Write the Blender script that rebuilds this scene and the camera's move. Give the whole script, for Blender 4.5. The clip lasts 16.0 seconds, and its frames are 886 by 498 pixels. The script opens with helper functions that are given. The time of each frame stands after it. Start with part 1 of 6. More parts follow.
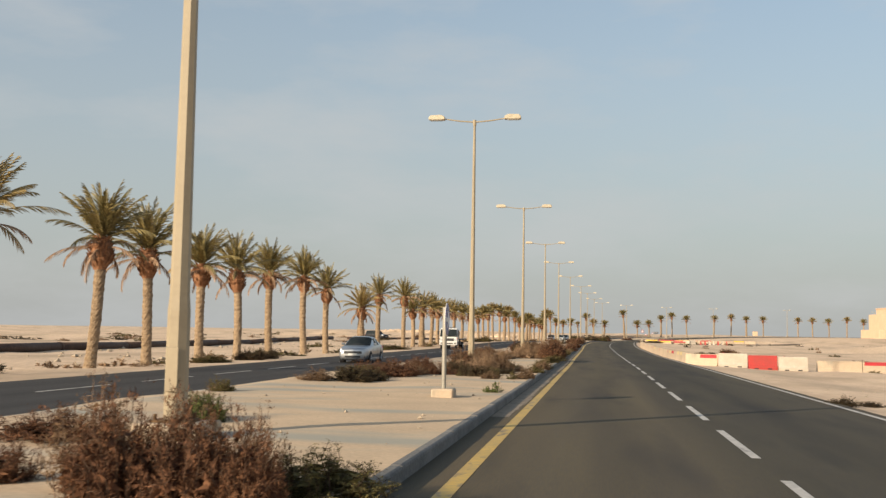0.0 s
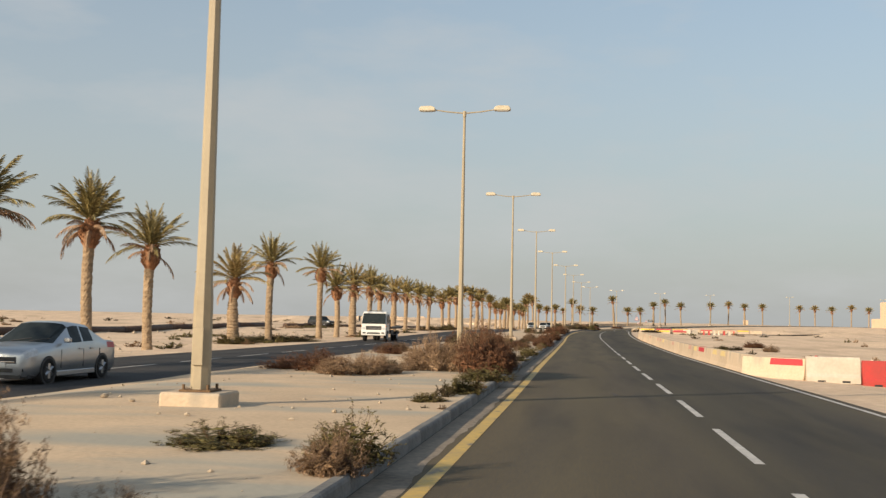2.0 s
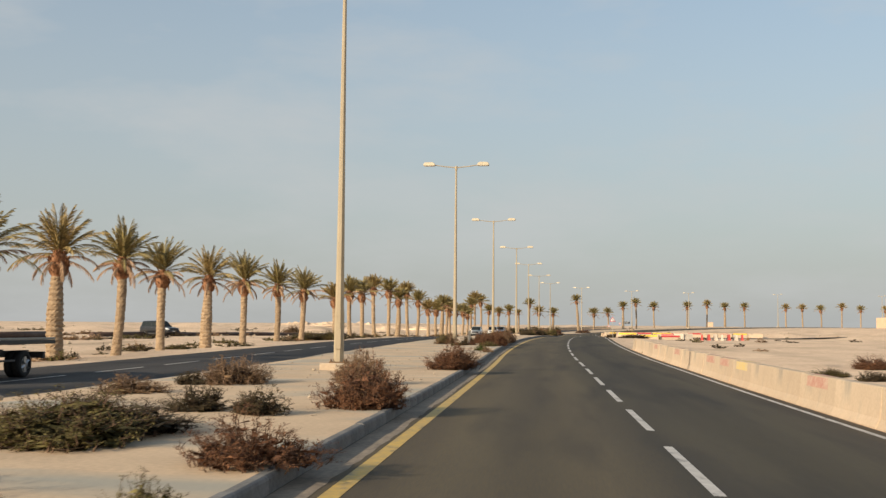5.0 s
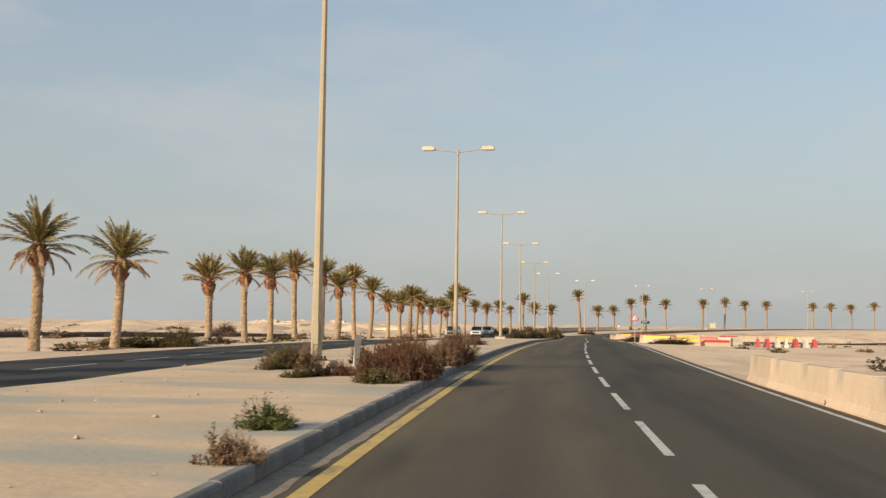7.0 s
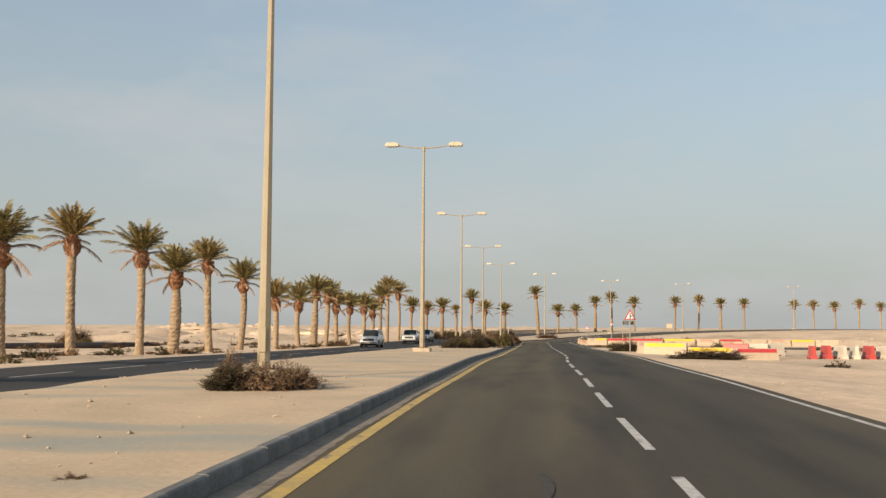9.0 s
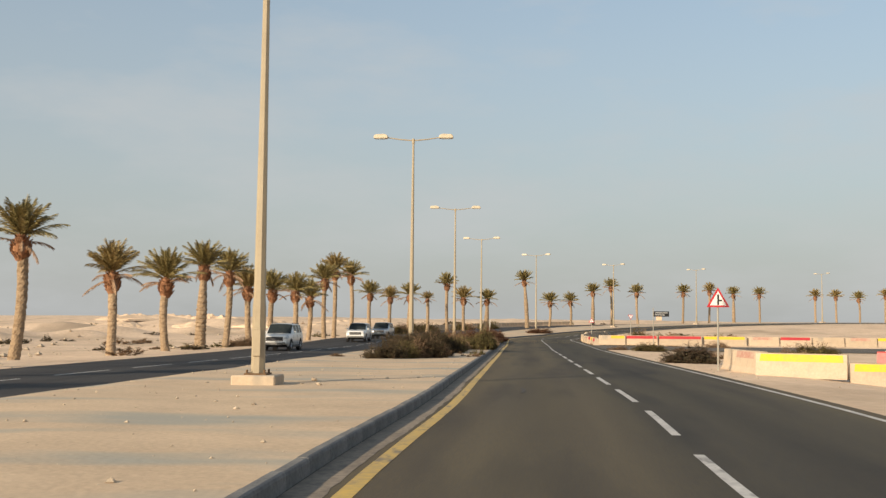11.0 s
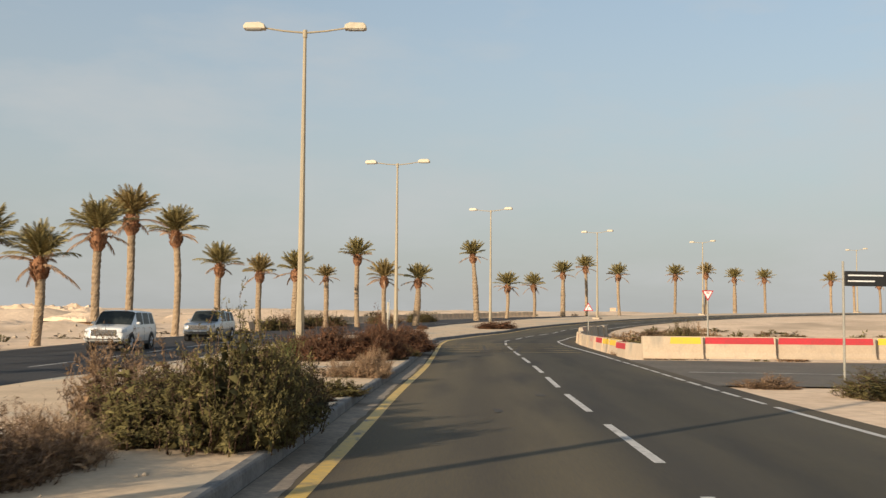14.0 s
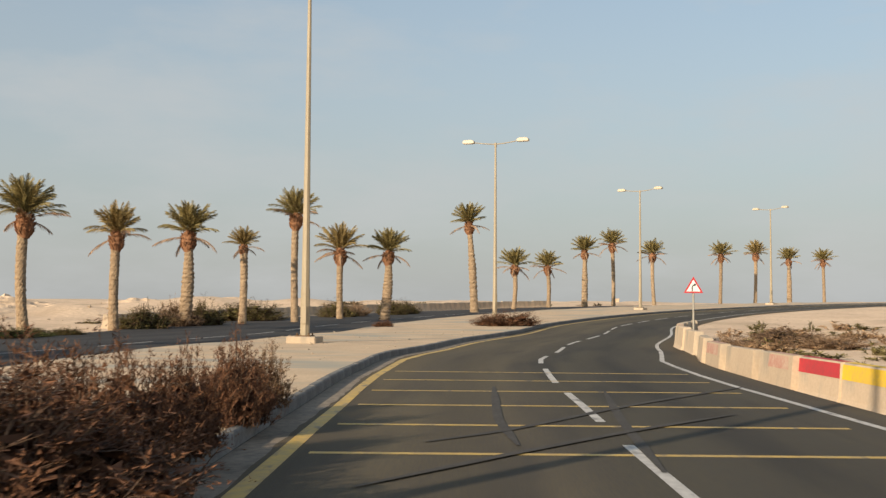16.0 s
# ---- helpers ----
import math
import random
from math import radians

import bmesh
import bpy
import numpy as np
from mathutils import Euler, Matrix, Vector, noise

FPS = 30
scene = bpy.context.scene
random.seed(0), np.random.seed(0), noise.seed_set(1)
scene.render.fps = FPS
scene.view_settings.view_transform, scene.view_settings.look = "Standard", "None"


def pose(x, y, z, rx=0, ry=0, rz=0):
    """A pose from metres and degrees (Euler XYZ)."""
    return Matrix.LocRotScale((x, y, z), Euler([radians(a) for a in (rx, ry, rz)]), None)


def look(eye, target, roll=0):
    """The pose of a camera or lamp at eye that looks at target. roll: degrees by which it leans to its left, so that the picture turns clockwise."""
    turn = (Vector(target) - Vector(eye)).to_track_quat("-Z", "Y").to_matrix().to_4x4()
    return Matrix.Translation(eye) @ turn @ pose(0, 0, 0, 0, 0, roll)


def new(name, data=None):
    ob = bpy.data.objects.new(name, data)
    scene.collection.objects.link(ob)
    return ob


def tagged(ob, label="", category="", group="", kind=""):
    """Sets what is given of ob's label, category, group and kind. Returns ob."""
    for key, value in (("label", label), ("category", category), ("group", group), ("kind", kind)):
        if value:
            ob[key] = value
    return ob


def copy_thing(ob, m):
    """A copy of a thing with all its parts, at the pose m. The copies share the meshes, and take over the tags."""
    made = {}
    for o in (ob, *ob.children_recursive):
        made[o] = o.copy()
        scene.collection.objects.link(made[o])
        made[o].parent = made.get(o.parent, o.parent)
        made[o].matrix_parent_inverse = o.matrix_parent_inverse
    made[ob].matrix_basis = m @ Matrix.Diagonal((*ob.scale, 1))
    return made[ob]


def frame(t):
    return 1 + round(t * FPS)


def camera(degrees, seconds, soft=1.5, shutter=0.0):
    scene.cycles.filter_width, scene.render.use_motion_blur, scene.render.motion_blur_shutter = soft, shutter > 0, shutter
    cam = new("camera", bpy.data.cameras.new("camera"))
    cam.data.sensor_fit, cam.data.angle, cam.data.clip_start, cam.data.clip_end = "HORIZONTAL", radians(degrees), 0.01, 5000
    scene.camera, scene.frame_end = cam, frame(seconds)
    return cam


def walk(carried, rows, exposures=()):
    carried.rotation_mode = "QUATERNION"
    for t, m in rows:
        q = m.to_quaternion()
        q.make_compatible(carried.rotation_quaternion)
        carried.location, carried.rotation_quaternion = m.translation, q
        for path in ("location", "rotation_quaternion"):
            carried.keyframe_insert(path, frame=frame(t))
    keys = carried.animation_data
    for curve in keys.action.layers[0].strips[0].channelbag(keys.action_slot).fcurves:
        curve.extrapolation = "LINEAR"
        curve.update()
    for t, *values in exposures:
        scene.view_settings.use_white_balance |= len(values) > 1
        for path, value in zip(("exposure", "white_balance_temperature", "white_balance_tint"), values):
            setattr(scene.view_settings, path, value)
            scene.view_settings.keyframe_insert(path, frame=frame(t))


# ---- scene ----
cam = camera(46.76, 16.0, soft=1.4, shutter=0.07)
# seconds, x, y, z, yaw to the left, pitch up, roll
PATH = [
    (0, 0.00, -0.00, 1.59, 8.56, 4.72, 0.98),
    (0.5, -0.07, 8.39, 1.59, 8.12, 4.51, 1.09),
    (1, -0.01, 16.79, 1.59, 8.02, 4.34, 1.16),
    (1.5, 0.05, 25.26, 1.58, 7.80, 4.19, 1.33),
    (2, 0.06, 33.79, 1.58, 7.88, 4.03, 1.28),
    (2.5, 0.09, 42.36, 1.55, 7.43, 3.69, 0.67),
    (3, 0.12, 51.10, 1.56, 6.52, 3.72, 0.56),
    (3.5, 0.16, 59.93, 1.55, 6.48, 3.79, 0.37),
    (4, 0.21, 68.90, 1.52, 5.97, 4.11, 0.52),
    (4.5, 0.32, 78.15, 1.51, 5.76, 4.48, 0.18),
    (4.7, 0.36, 81.89, 1.51, 5.71, 4.35, 0.46),
    (6.8, 0.34, 126.61, 1.53, 5.55, 5.07, 0.77),
    (7, 0.35, 130.59, 1.58, 5.47, 4.36, 0.90),
    (7.5, 0.36, 140.43, 1.64, 3.94, 4.59, 1.65),
    (8, 0.46, 150.21, 1.68, 3.47, 4.79, 0.68),
    (8.5, 0.58, 159.80, 1.74, 3.16, 5.29, 0.76),
    (9, 0.74, 169.22, 1.80, 2.86, 4.52, 0.44),
    (9.2, 0.79, 172.97, 1.86, 3.00, 4.20, 0.52),
    (11.3, 1.76, 211.03, 1.99, 1.82, 4.01, 0.55),
    (11.5, 1.89, 214.68, 1.93, 1.64, 3.82, 0.53),
    (12, 2.20, 223.82, 1.93, 0.88, 3.62, 0.77),
    (12.5, 2.64, 232.90, 1.90, 0.83, 3.43, 0.38),
    (13, 3.08, 242.06, 1.83, -0.32, 4.01, 0.13),
    (13.5, 3.58, 251.26, 1.75, -0.38, 3.33, 0.34),
    (14, 4.04, 260.43, 1.69, -0.82, 3.70, 0.49),
    (14.5, 4.51, 269.44, 1.59, -0.65, 2.72, 0.37),
    (15, 5.08, 278.59, 1.58, -0.65, 3.25, 0.40),
    (15.5, 5.48, 287.77, 1.59, -0.52, 3.11, 0.57),
    (16, 5.86, 297.06, 1.53, -0.92, 3.22, 0.42),
]


def aim(x, y, z, yaw, pitch, roll):
    a, b = radians(yaw), radians(pitch)
    eye = Vector((x, y, z))
    return look(eye, eye + Vector((-math.sin(a) * math.cos(b), math.cos(a) * math.cos(b), math.sin(b))), roll)


walk(cam, [(t, aim(*p)) for t, *p in PATH])

# ---- light ----
SUN_AZ, SUN_EL = 221.0, 19.0  # degrees: compass bearing (clockwise from +y) towards the sun, height
scene.view_settings.exposure = 0.25
world = bpy.data.worlds.new("world")
scene.world = world
world.use_nodes = True
wn, wl = world.node_tree.nodes, world.node_tree.links
sky = wn.new("ShaderNodeTexSky")
sky.sky_type = "NISHITA"
sky.sun_disc = False
sky.sun_elevation, sky.sun_rotation = radians(SUN_EL), radians(SUN_AZ)
sky.air_density, sky.dust_density, sky.ozone_density, sky.altitude = 1.0, 1.6, 1.0, 0
wn["Background"].inputs[1].default_value = 0.1
# thin high cloud and dust haze, soft streaks over the whole sky
tc, mp, cn, cr, mx = (wn.new("ShaderNode" + k) for k in ("TexCoord", "Mapping", "TexNoise", "ValToRGB", "MixRGB"))
mp.inputs["Scale"].default_value = (1.6, 1.6, 5.0)
cn.inputs["Scale"].default_value, cn.inputs["Detail"].default_value, cn.inputs["Roughness"].default_value = 2.3, 8, 0.58
cr.color_ramp.elements[0].position, cr.color_ramp.elements[1].position = 0.45, 0.66
cr.color_ramp.elements[0].color, cr.color_ramp.elements[1].color = (0.0, 0.0, 0.0, 1), (0.50, 0.50, 0.50, 1)
mx.inputs[2].default_value = (3.72, 3.80, 3.76, 1)
# the haze thickens towards the horizon
sep, hz, hsum = wn.new("ShaderNodeSeparateXYZ"), wn.new("ShaderNodeValToRGB"), wn.new("ShaderNodeMixRGB")
he = hz.color_ramp.elements
he[0].position, he[0].color = 0.0, (0.95, 0.95, 0.95, 1)
he[1].position, he[1].color = 1.0, (0.05, 0.05, 0.05, 1)
for p_, v_ in ((0.06, 0.88), (0.18, 0.68), (0.31, 0.46), (0.6, 0.16)):
    he.new(p_).color = (v_, v_, v_, 1)
hsum.inputs[2].default_value = (4.7, 4.8, 4.8, 1)
skm = wn.new("ShaderNodeMixRGB")
skm.blend_type = "MULTIPLY"
skm.inputs[0].default_value, skm.inputs[2].default_value = 1.0, (1.40, 1.52, 1.48, 1)
wl.new(tc.outputs["Generated"], sep.inputs[0])
wl.new(sep.outputs[2], hz.inputs[0])
wl.new(hz.outputs[0], mx.inputs[0])
wl.new(cr.outputs[0], hsum.inputs[0])
wl.new(mx.outputs[0], hsum.inputs[1])
wl.new(tc.outputs["Generated"], mp.inputs[0])
wl.new(mp.outputs[0], cn.inputs["Vector"])
wl.new(cn.outputs["Fac"], cr.inputs[0])
wl.new(sky.outputs[0], skm.inputs[1])
wl.new(skm.outputs[0], mx.inputs[1])
wl.new(hsum.outputs[0], wn["Background"].inputs[0])
sun = new("sun", bpy.data.lights.new("sun", "SUN"))
sun.data.energy, sun.data.angle, sun.data.color = 5.0, radians(0.6), (1.0, 0.83, 0.62)
_a, _e = radians(SUN_AZ), radians(SUN_EL)
SUNWARD = Vector((math.sin(_a) * math.cos(_e), math.cos(_a) * math.cos(_e), math.sin(_e)))
sun.matrix_world = look(SUNWARD * 50, (0, 0, 0))

# ---- materials ----


def mat(name, base, rough=0.8, dark=None, scale=3.0, fine=40.0, mix=0.5, bump=0.0, bump_scale=None, metal=0.0, spread=0.0, coords="Object", island=False, stretch=None, patch=None):
    """A surface with two scales of variation between base and dark, a fine relief, and a spread of value from piece to piece."""
    m = bpy.data.materials.new(name)
    m.use_nodes = True
    n, l = m.node_tree.nodes, m.node_tree.links
    bs = n["Principled BSDF"]
    bs.inputs["Metallic"].default_value = metal
    dark = dark or tuple(c * 0.7 for c in base)
    co = n.new("ShaderNodeTexCoord")
    out = co.outputs[coords]
    if stretch:
        mp_ = n.new("ShaderNodeMapping")
        mp_.inputs["Scale"].default_value = stretch
        l.new(out, mp_.inputs[0])
        out = mp_.outputs[0]
    big, small, add, ramp = n.new("ShaderNodeTexNoise"), n.new("ShaderNodeTexNoise"), n.new("ShaderNodeMath"), n.new("ShaderNodeValToRGB")
    big.inputs["Scale"].default_value, big.inputs["Detail"].default_value = scale, 4
    small.inputs["Scale"].default_value, small.inputs["Detail"].default_value = fine, 5
    l.new(out, big.inputs["Vector"])
    l.new(out, small.inputs["Vector"])
    add.operation = "MULTIPLY_ADD"
    l.new(small.outputs["Fac"], add.inputs[0])
    add.inputs[1].default_value = mix
    sc = n.new("ShaderNodeMath")
    sc.operation = "MULTIPLY"
    l.new(big.outputs["Fac"], sc.inputs[0])
    sc.inputs[1].default_value = 1 - mix
    l.new(sc.outputs[0], add.inputs[2])
    ramp.color_ramp.elements[0].position, ramp.color_ramp.elements[1].position = 0.36, 0.64
    ramp.color_ramp.elements[0].color, ramp.color_ramp.elements[1].color = (*dark, 1), (*base, 1)
    l.new(add.outputs[0], ramp.inputs[0])
    col = ramp.outputs[0]
    if patch:
        # a second tone in streaks and patches: colour, mapping scale, where it begins and ends
        pm, pn, pr, px = n.new("ShaderNodeMapping"), n.new("ShaderNodeTexNoise"), n.new("ShaderNodeMapRange"), n.new("ShaderNodeMixRGB")
        pm.inputs["Scale"].default_value = patch[1]
        pn.inputs["Scale"].default_value, pn.inputs["Detail"].default_value = 1.0, 5
        pr.inputs[1].default_value, pr.inputs[2].default_value = patch[2], patch[3]
        px.inputs[2].default_value = (*patch[0], 1)
        l.new(co.outputs[coords], pm.inputs[0])
        l.new(pm.outputs[0], pn.inputs["Vector"])
        l.new(pn.outputs["Fac"], pr.inputs[0])
        l.new(pr.outputs[0], px.inputs[0])
        l.new(col, px.inputs[1])
        col = px.outputs[0]
    if spread:
        rnd = n.new("ShaderNodeNewGeometry") if island else n.new("ShaderNodeObjectInfo")
        hs, mr = n.new("ShaderNodeHueSaturation"), n.new("ShaderNodeMapRange")
        mr.inputs[3].default_value, mr.inputs[4].default_value = 1 - spread, 1 + spread
        l.new(rnd.outputs["Random Per Island" if island else "Random"], mr.inputs[0])
        l.new(mr.outputs[0], hs.inputs["Value"])
        l.new(col, hs.inputs["Color"])
        col = hs.outputs[0]
    l.new(col, bs.inputs["Base Color"])
    rr = n.new("ShaderNodeMapRange")
    rr.inputs[3].default_value, rr.inputs[4].default_value = max(rough - 0.08, 0.02), min(rough + 0.08, 1)
    l.new(small.outputs["Fac"], rr.inputs[0])
    l.new(rr.outputs[0], bs.inputs["Roughness"])
    if rough > 0.6:
        bs.inputs["Specular IOR Level"].default_value = 0.2
    if bump:
        bn, bp = n.new("ShaderNodeTexNoise"), n.new("ShaderNodeBump")
        bn.inputs["Scale"].default_value, bn.inputs["Detail"].default_value = bump_scale or fine, 5
        l.new(co.outputs[coords], bn.inputs["Vector"])
        bp.inputs["Strength"].default_value, bp.inputs["Distance"].default_value = 0.9, bump
        l.new(bn.outputs["Fac"], bp.inputs["Height"])
        l.new(bp.outputs[0], bs.inputs["Normal"])
    return m


M_SAND = mat("sand", (0.76, 0.57, 0.395), 0.95, (0.57, 0.41, 0.275), scale=0.22, fine=2.4, mix=0.55, bump=0.07, bump_scale=2.6, patch=((0.44, 0.325, 0.22), (0.12, 0.05, 0.1), 0.50, 0.70))
M_MEDIAN = mat("median_sand", (0.63, 0.47, 0.31), 0.95, (0.48, 0.355, 0.235), scale=0.7, fine=13.0, mix=0.5, bump=0.008, bump_scale=8.0, patch=((0.37, 0.34, 0.275), (0.16, 0.5, 0.3), 0.50, 0.66))
M_ASPHALT = mat("asphalt", (0.119, 0.101, 0.069), 0.78, (0.080, 0.070, 0.057), scale=0.9, fine=45.0, mix=0.45, bump=0.006, bump_scale=60, coords="UV", stretch=(1.0, 0.06, 1.0), patch=((0.058, 0.053, 0.047), (0.9, 0.11, 1.0), 0.50, 0.76))


def lane_tone(m):
    """The outer lane is newer and darker than the inner one, with a polished pair of wheel tracks in each."""
    n, l = m.node_tree.nodes, m.node_tree.links
    bs = n["Principled BSDF"]
    src = bs.inputs["Base Color"].links[0].from_socket
    uv, sp, mr_, rp, mu = n.new("ShaderNodeTexCoord"), n.new("ShaderNodeSeparateXYZ"), n.new("ShaderNodeMapRange"), n.new("ShaderNodeValToRGB"), n.new("ShaderNodeMixRGB")
    l.new(uv.outputs["UV"], sp.inputs[0])
    mr_.inputs[1].default_value, mr_.inputs[2].default_value = -0.7, 7.6
    l.new(sp.outputs[0], mr_.inputs[0])
    l.new(mr_.outputs[0], rp.inputs[0])
    e = rp.color_ramp.elements
    # kerb end of the ramp: the gutter's shade put into the colour
    e[0].position, e[0].color = 0.0, (0.85, 0.85, 0.86, 1)
    e[1].position, e[1].color = 1.0, (1.1, 1.02, 0.95, 1)
    for p, c in ((0.03, (0.95, 0.93, 0.90)), (0.06, (1.30, 1.2, 1.05)), (0.10, (1.15, 1.08, 0.98)), (0.20, (1.14, 1.10, 1.03)), (0.30, (0.98, 0.95, 0.90)), (0.40, (1.12, 1.08, 1.02)), (0.50, (0.80, 0.81, 0.82)), (0.60, (0.78, 0.80, 0.83)), (0.70, (0.66, 0.68, 0.72)), (0.80, (0.78, 0.80, 0.83)), (0.93, (0.92, 0.92, 0.92))):
        k = e.new(p)
        k.color = (*c, 1)
    mu.blend_type = "MULTIPLY"
    mu.inputs[0].default_value = 1.0
    l.new(src, mu.inputs[1])
    l.new(rp.outputs[0], mu.inputs[2])
    l.new(mu.outputs[0], bs.inputs["Base Color"])


lane_tone(M_ASPHALT)
M_ASPHALT_FAR = mat("asphalt_dark", (0.075, 0.070, 0.066), 0.78, (0.05, 0.047, 0.045), scale=0.9, fine=70.0, mix=0.35, bump=0.006, bump_scale=90, coords="UV", stretch=(1.0, 0.035, 1.0))
M_ASPHALT_DUSTY = mat("asphalt_dusty", (0.17, 0.145, 0.115), 0.85, (0.095, 0.083, 0.068), scale=0.35, fine=6.0, mix=0.5, bump=0.006, bump_scale=60)
M_DUST = mat("road_dust", (0.30, 0.245, 0.185), 0.95, (0.17, 0.14, 0.11), scale=1.6, fine=12, mix=0.6)
M_YELLOW = mat("yellow_road_paint", (0.62, 0.40, 0.075), 0.6, (0.40, 0.27, 0.09), scale=1.2, fine=9.0, mix=0.6, patch=((0.15, 0.12, 0.085), (5.0, 1.6, 1.0), 0.56, 0.70))
M_WHITE = mat("white_road_paint", (0.60, 0.56, 0.50), 0.6, (0.38, 0.35, 0.31), scale=1.4, fine=9.0, mix=0.6, patch=((0.15, 0.135, 0.115), (5.0, 1.6, 1.0), 0.56, 0.72))
M_KERB = mat("kerb_concrete", (0.235, 0.225, 0.21), 0.9, (0.13, 0.126, 0.12), scale=1.2, fine=18, bump=0.008, bump_scale=30, spread=0.10)
M_CONCRETE = mat("barrier_concrete", (0.54, 0.425, 0.305), 0.9, (0.45, 0.35, 0.25), scale=1.1, fine=14, bump=0.012, bump_scale=16, spread=0.08, patch=((0.35, 0.30, 0.235), (1.6, 1.6, 0.55), 0.50, 0.68))
M_POLE = mat("cream_pole_paint", (0.385, 0.315, 0.21), 0.6, (0.31, 0.25, 0.165), scale=0.8, fine=12, mix=0.3)
M_RUST = mat("rusty_steel", (0.20, 0.12, 0.06), 0.8, (0.10, 0.06, 0.035), scale=6, fine=40)
M_GALV = mat("galvanised_steel", (0.36, 0.335, 0.28), 0.55, (0.27, 0.25, 0.21), scale=4, fine=30, metal=0.2)
M_LAMP = mat("lamp_housing", (0.58, 0.50, 0.36), 0.45, (0.46, 0.39, 0.28), scale=3, fine=30, mix=0.3)
M_LENS = mat("lamp_lens", (0.55, 0.55, 0.52), 0.15, (0.48, 0.48, 0.45), scale=3, fine=30)
M_TRUNK = mat("palm_trunk_bark", (0.40, 0.295, 0.19), 0.95, (0.21, 0.145, 0.09), scale=3.0, fine=14, mix=0.5, bump=0.05, bump_scale=9, stretch=(1, 1, 2.2), spread=0.12)
M_BOOT = mat("palm_boot_fibre", (0.37, 0.19, 0.10), 0.95, (0.16, 0.075, 0.04), scale=5, fine=25, bump=0.05, bump_scale=14)
M_FROND = mat("palm_frond_green", (0.30, 0.232, 0.085), 0.6, (0.125, 0.105, 0.038), scale=1.5, fine=9, spread=0.35, island=True)
M_GOLD = mat("palm_frond_golden", (0.36, 0.265, 0.11), 0.65, (0.17, 0.125, 0.05), scale=1.5, fine=9, spread=0.35, island=True)
M_DRY = mat("palm_frond_dry", (0.43, 0.285, 0.175), 0.8, (0.22, 0.135, 0.085), scale=1.5, fine=9, spread=0.35, island=True)
M_BROWN = mat("shrub_brown", (0.26, 0.165, 0.09), 0.85, (0.095, 0.058, 0.034), scale=2.2, fine=12, spread=0.4, island=True)
M_TAN = mat("shrub_straw", (0.39, 0.26, 0.15), 0.85, (0.21, 0.135, 0.08), scale=2.2, fine=12, spread=0.55, island=True)
M_OLIVE = mat("shrub_olive", (0.165, 0.135, 0.050), 0.8, (0.07, 0.06, 0.023), scale=2.2, fine=12, spread=0.6, island=True)
M_RED = mat("shrub_red_brown", (0.205, 0.098, 0.050), 0.85, (0.075, 0.034, 0.020), scale=2.2, fine=12, spread=0.4, island=True)
M_DARKS = mat("shrub_dark", (0.088, 0.068, 0.036), 0.85, (0.036, 0.028, 0.016), scale=2.2, fine=12, spread=0.6, island=True)
M_GREEN = mat("shrub_green", (0.13, 0.15, 0.045), 0.75, (0.06, 0.075, 0.022), scale=2.2, fine=12, spread=0.55, island=True)
M_TWIG_DARK = mat("shrub_twig_dark", (0.135, 0.085, 0.055), 0.9, (0.06, 0.036, 0.025), scale=3, fine=20, spread=0.35, island=True)
M_TWIG = mat("shrub_twig", (0.30, 0.205, 0.14), 0.9, (0.14, 0.09, 0.065), scale=3, fine=20, spread=0.35, island=True)
M_REDP = mat("red_barrier_paint", (0.52, 0.045, 0.055), 0.7, (0.36, 0.05, 0.055), scale=2, fine=12, mix=0.5)
M_YELP = mat("yellow_barrier_paint", (0.78, 0.50, 0.03), 0.7, (0.60, 0.40, 0.08), scale=2, fine=12, mix=0.5)
M_PALE_RED = mat("faded_red_barrier_paint", (0.44, 0.22, 0.17), 0.8, (0.50, 0.36, 0.27), scale=3, fine=12, mix=0.5)
M_PALE_YEL = mat("faded_yellow_barrier_paint", (0.62, 0.46, 0.17), 0.8, (0.55, 0.44, 0.27), scale=3, fine=12, mix=0.5)
M_PLRED = mat("red_plastic", (0.50, 0.055, 0.045), 0.45, (0.38, 0.06, 0.05), scale=2, fine=10, mix=0.4)
M_PLWHITE = mat("white_plastic", (0.60, 0.53, 0.43), 0.5, (0.50, 0.43, 0.34), scale=2, fine=10, mix=0.4)
M_BLUE = mat("sign_blue", (0.012, 0.045, 0.26), 0.35, (0.010, 0.035, 0.20), scale=2, fine=8, mix=0.3)
M_SIGNW = mat("sign_white", (0.75, 0.74, 0.72), 0.4, (0.66, 0.64, 0.60), scale=2, fine=8, mix=0.3)
M_SIGNR = mat("sign_red", (0.50, 0.03, 0.035), 0.4, (0.42, 0.03, 0.035), scale=2, fine=8, mix=0.3)
M_BLACK = mat("sign_black", (0.015, 0.015, 0.015), 0.5, (0.02, 0.02, 0.02), scale=2, fine=8)
M_PIPE = mat("pipe_black", (0.075, 0.048, 0.040), 0.7, (0.13, 0.085, 0.062), scale=0.6, fine=5, mix=0.5)
M_WALL = mat("building_render", (0.66, 0.48, 0.33), 0.9, (0.60, 0.43, 0.29), scale=0.5, fine=4, mix=0.4)
M_ROCK = mat("rubble_stone", (0.56, 0.46, 0.34), 0.95, (0.36, 0.28, 0.20), scale=2, fine=12, bump=0.03, bump_scale=8, spread=0.15)
M_SKID = mat("tyre_rubber_mark", (0.052, 0.046, 0.040), 0.8, (0.082, 0.072, 0.060), scale=2, fine=20, mix=0.6)
M_TYRE = mat("tyre_rubber", (0.018, 0.018, 0.018), 0.8, (0.028, 0.026, 0.024), scale=6, fine=30)
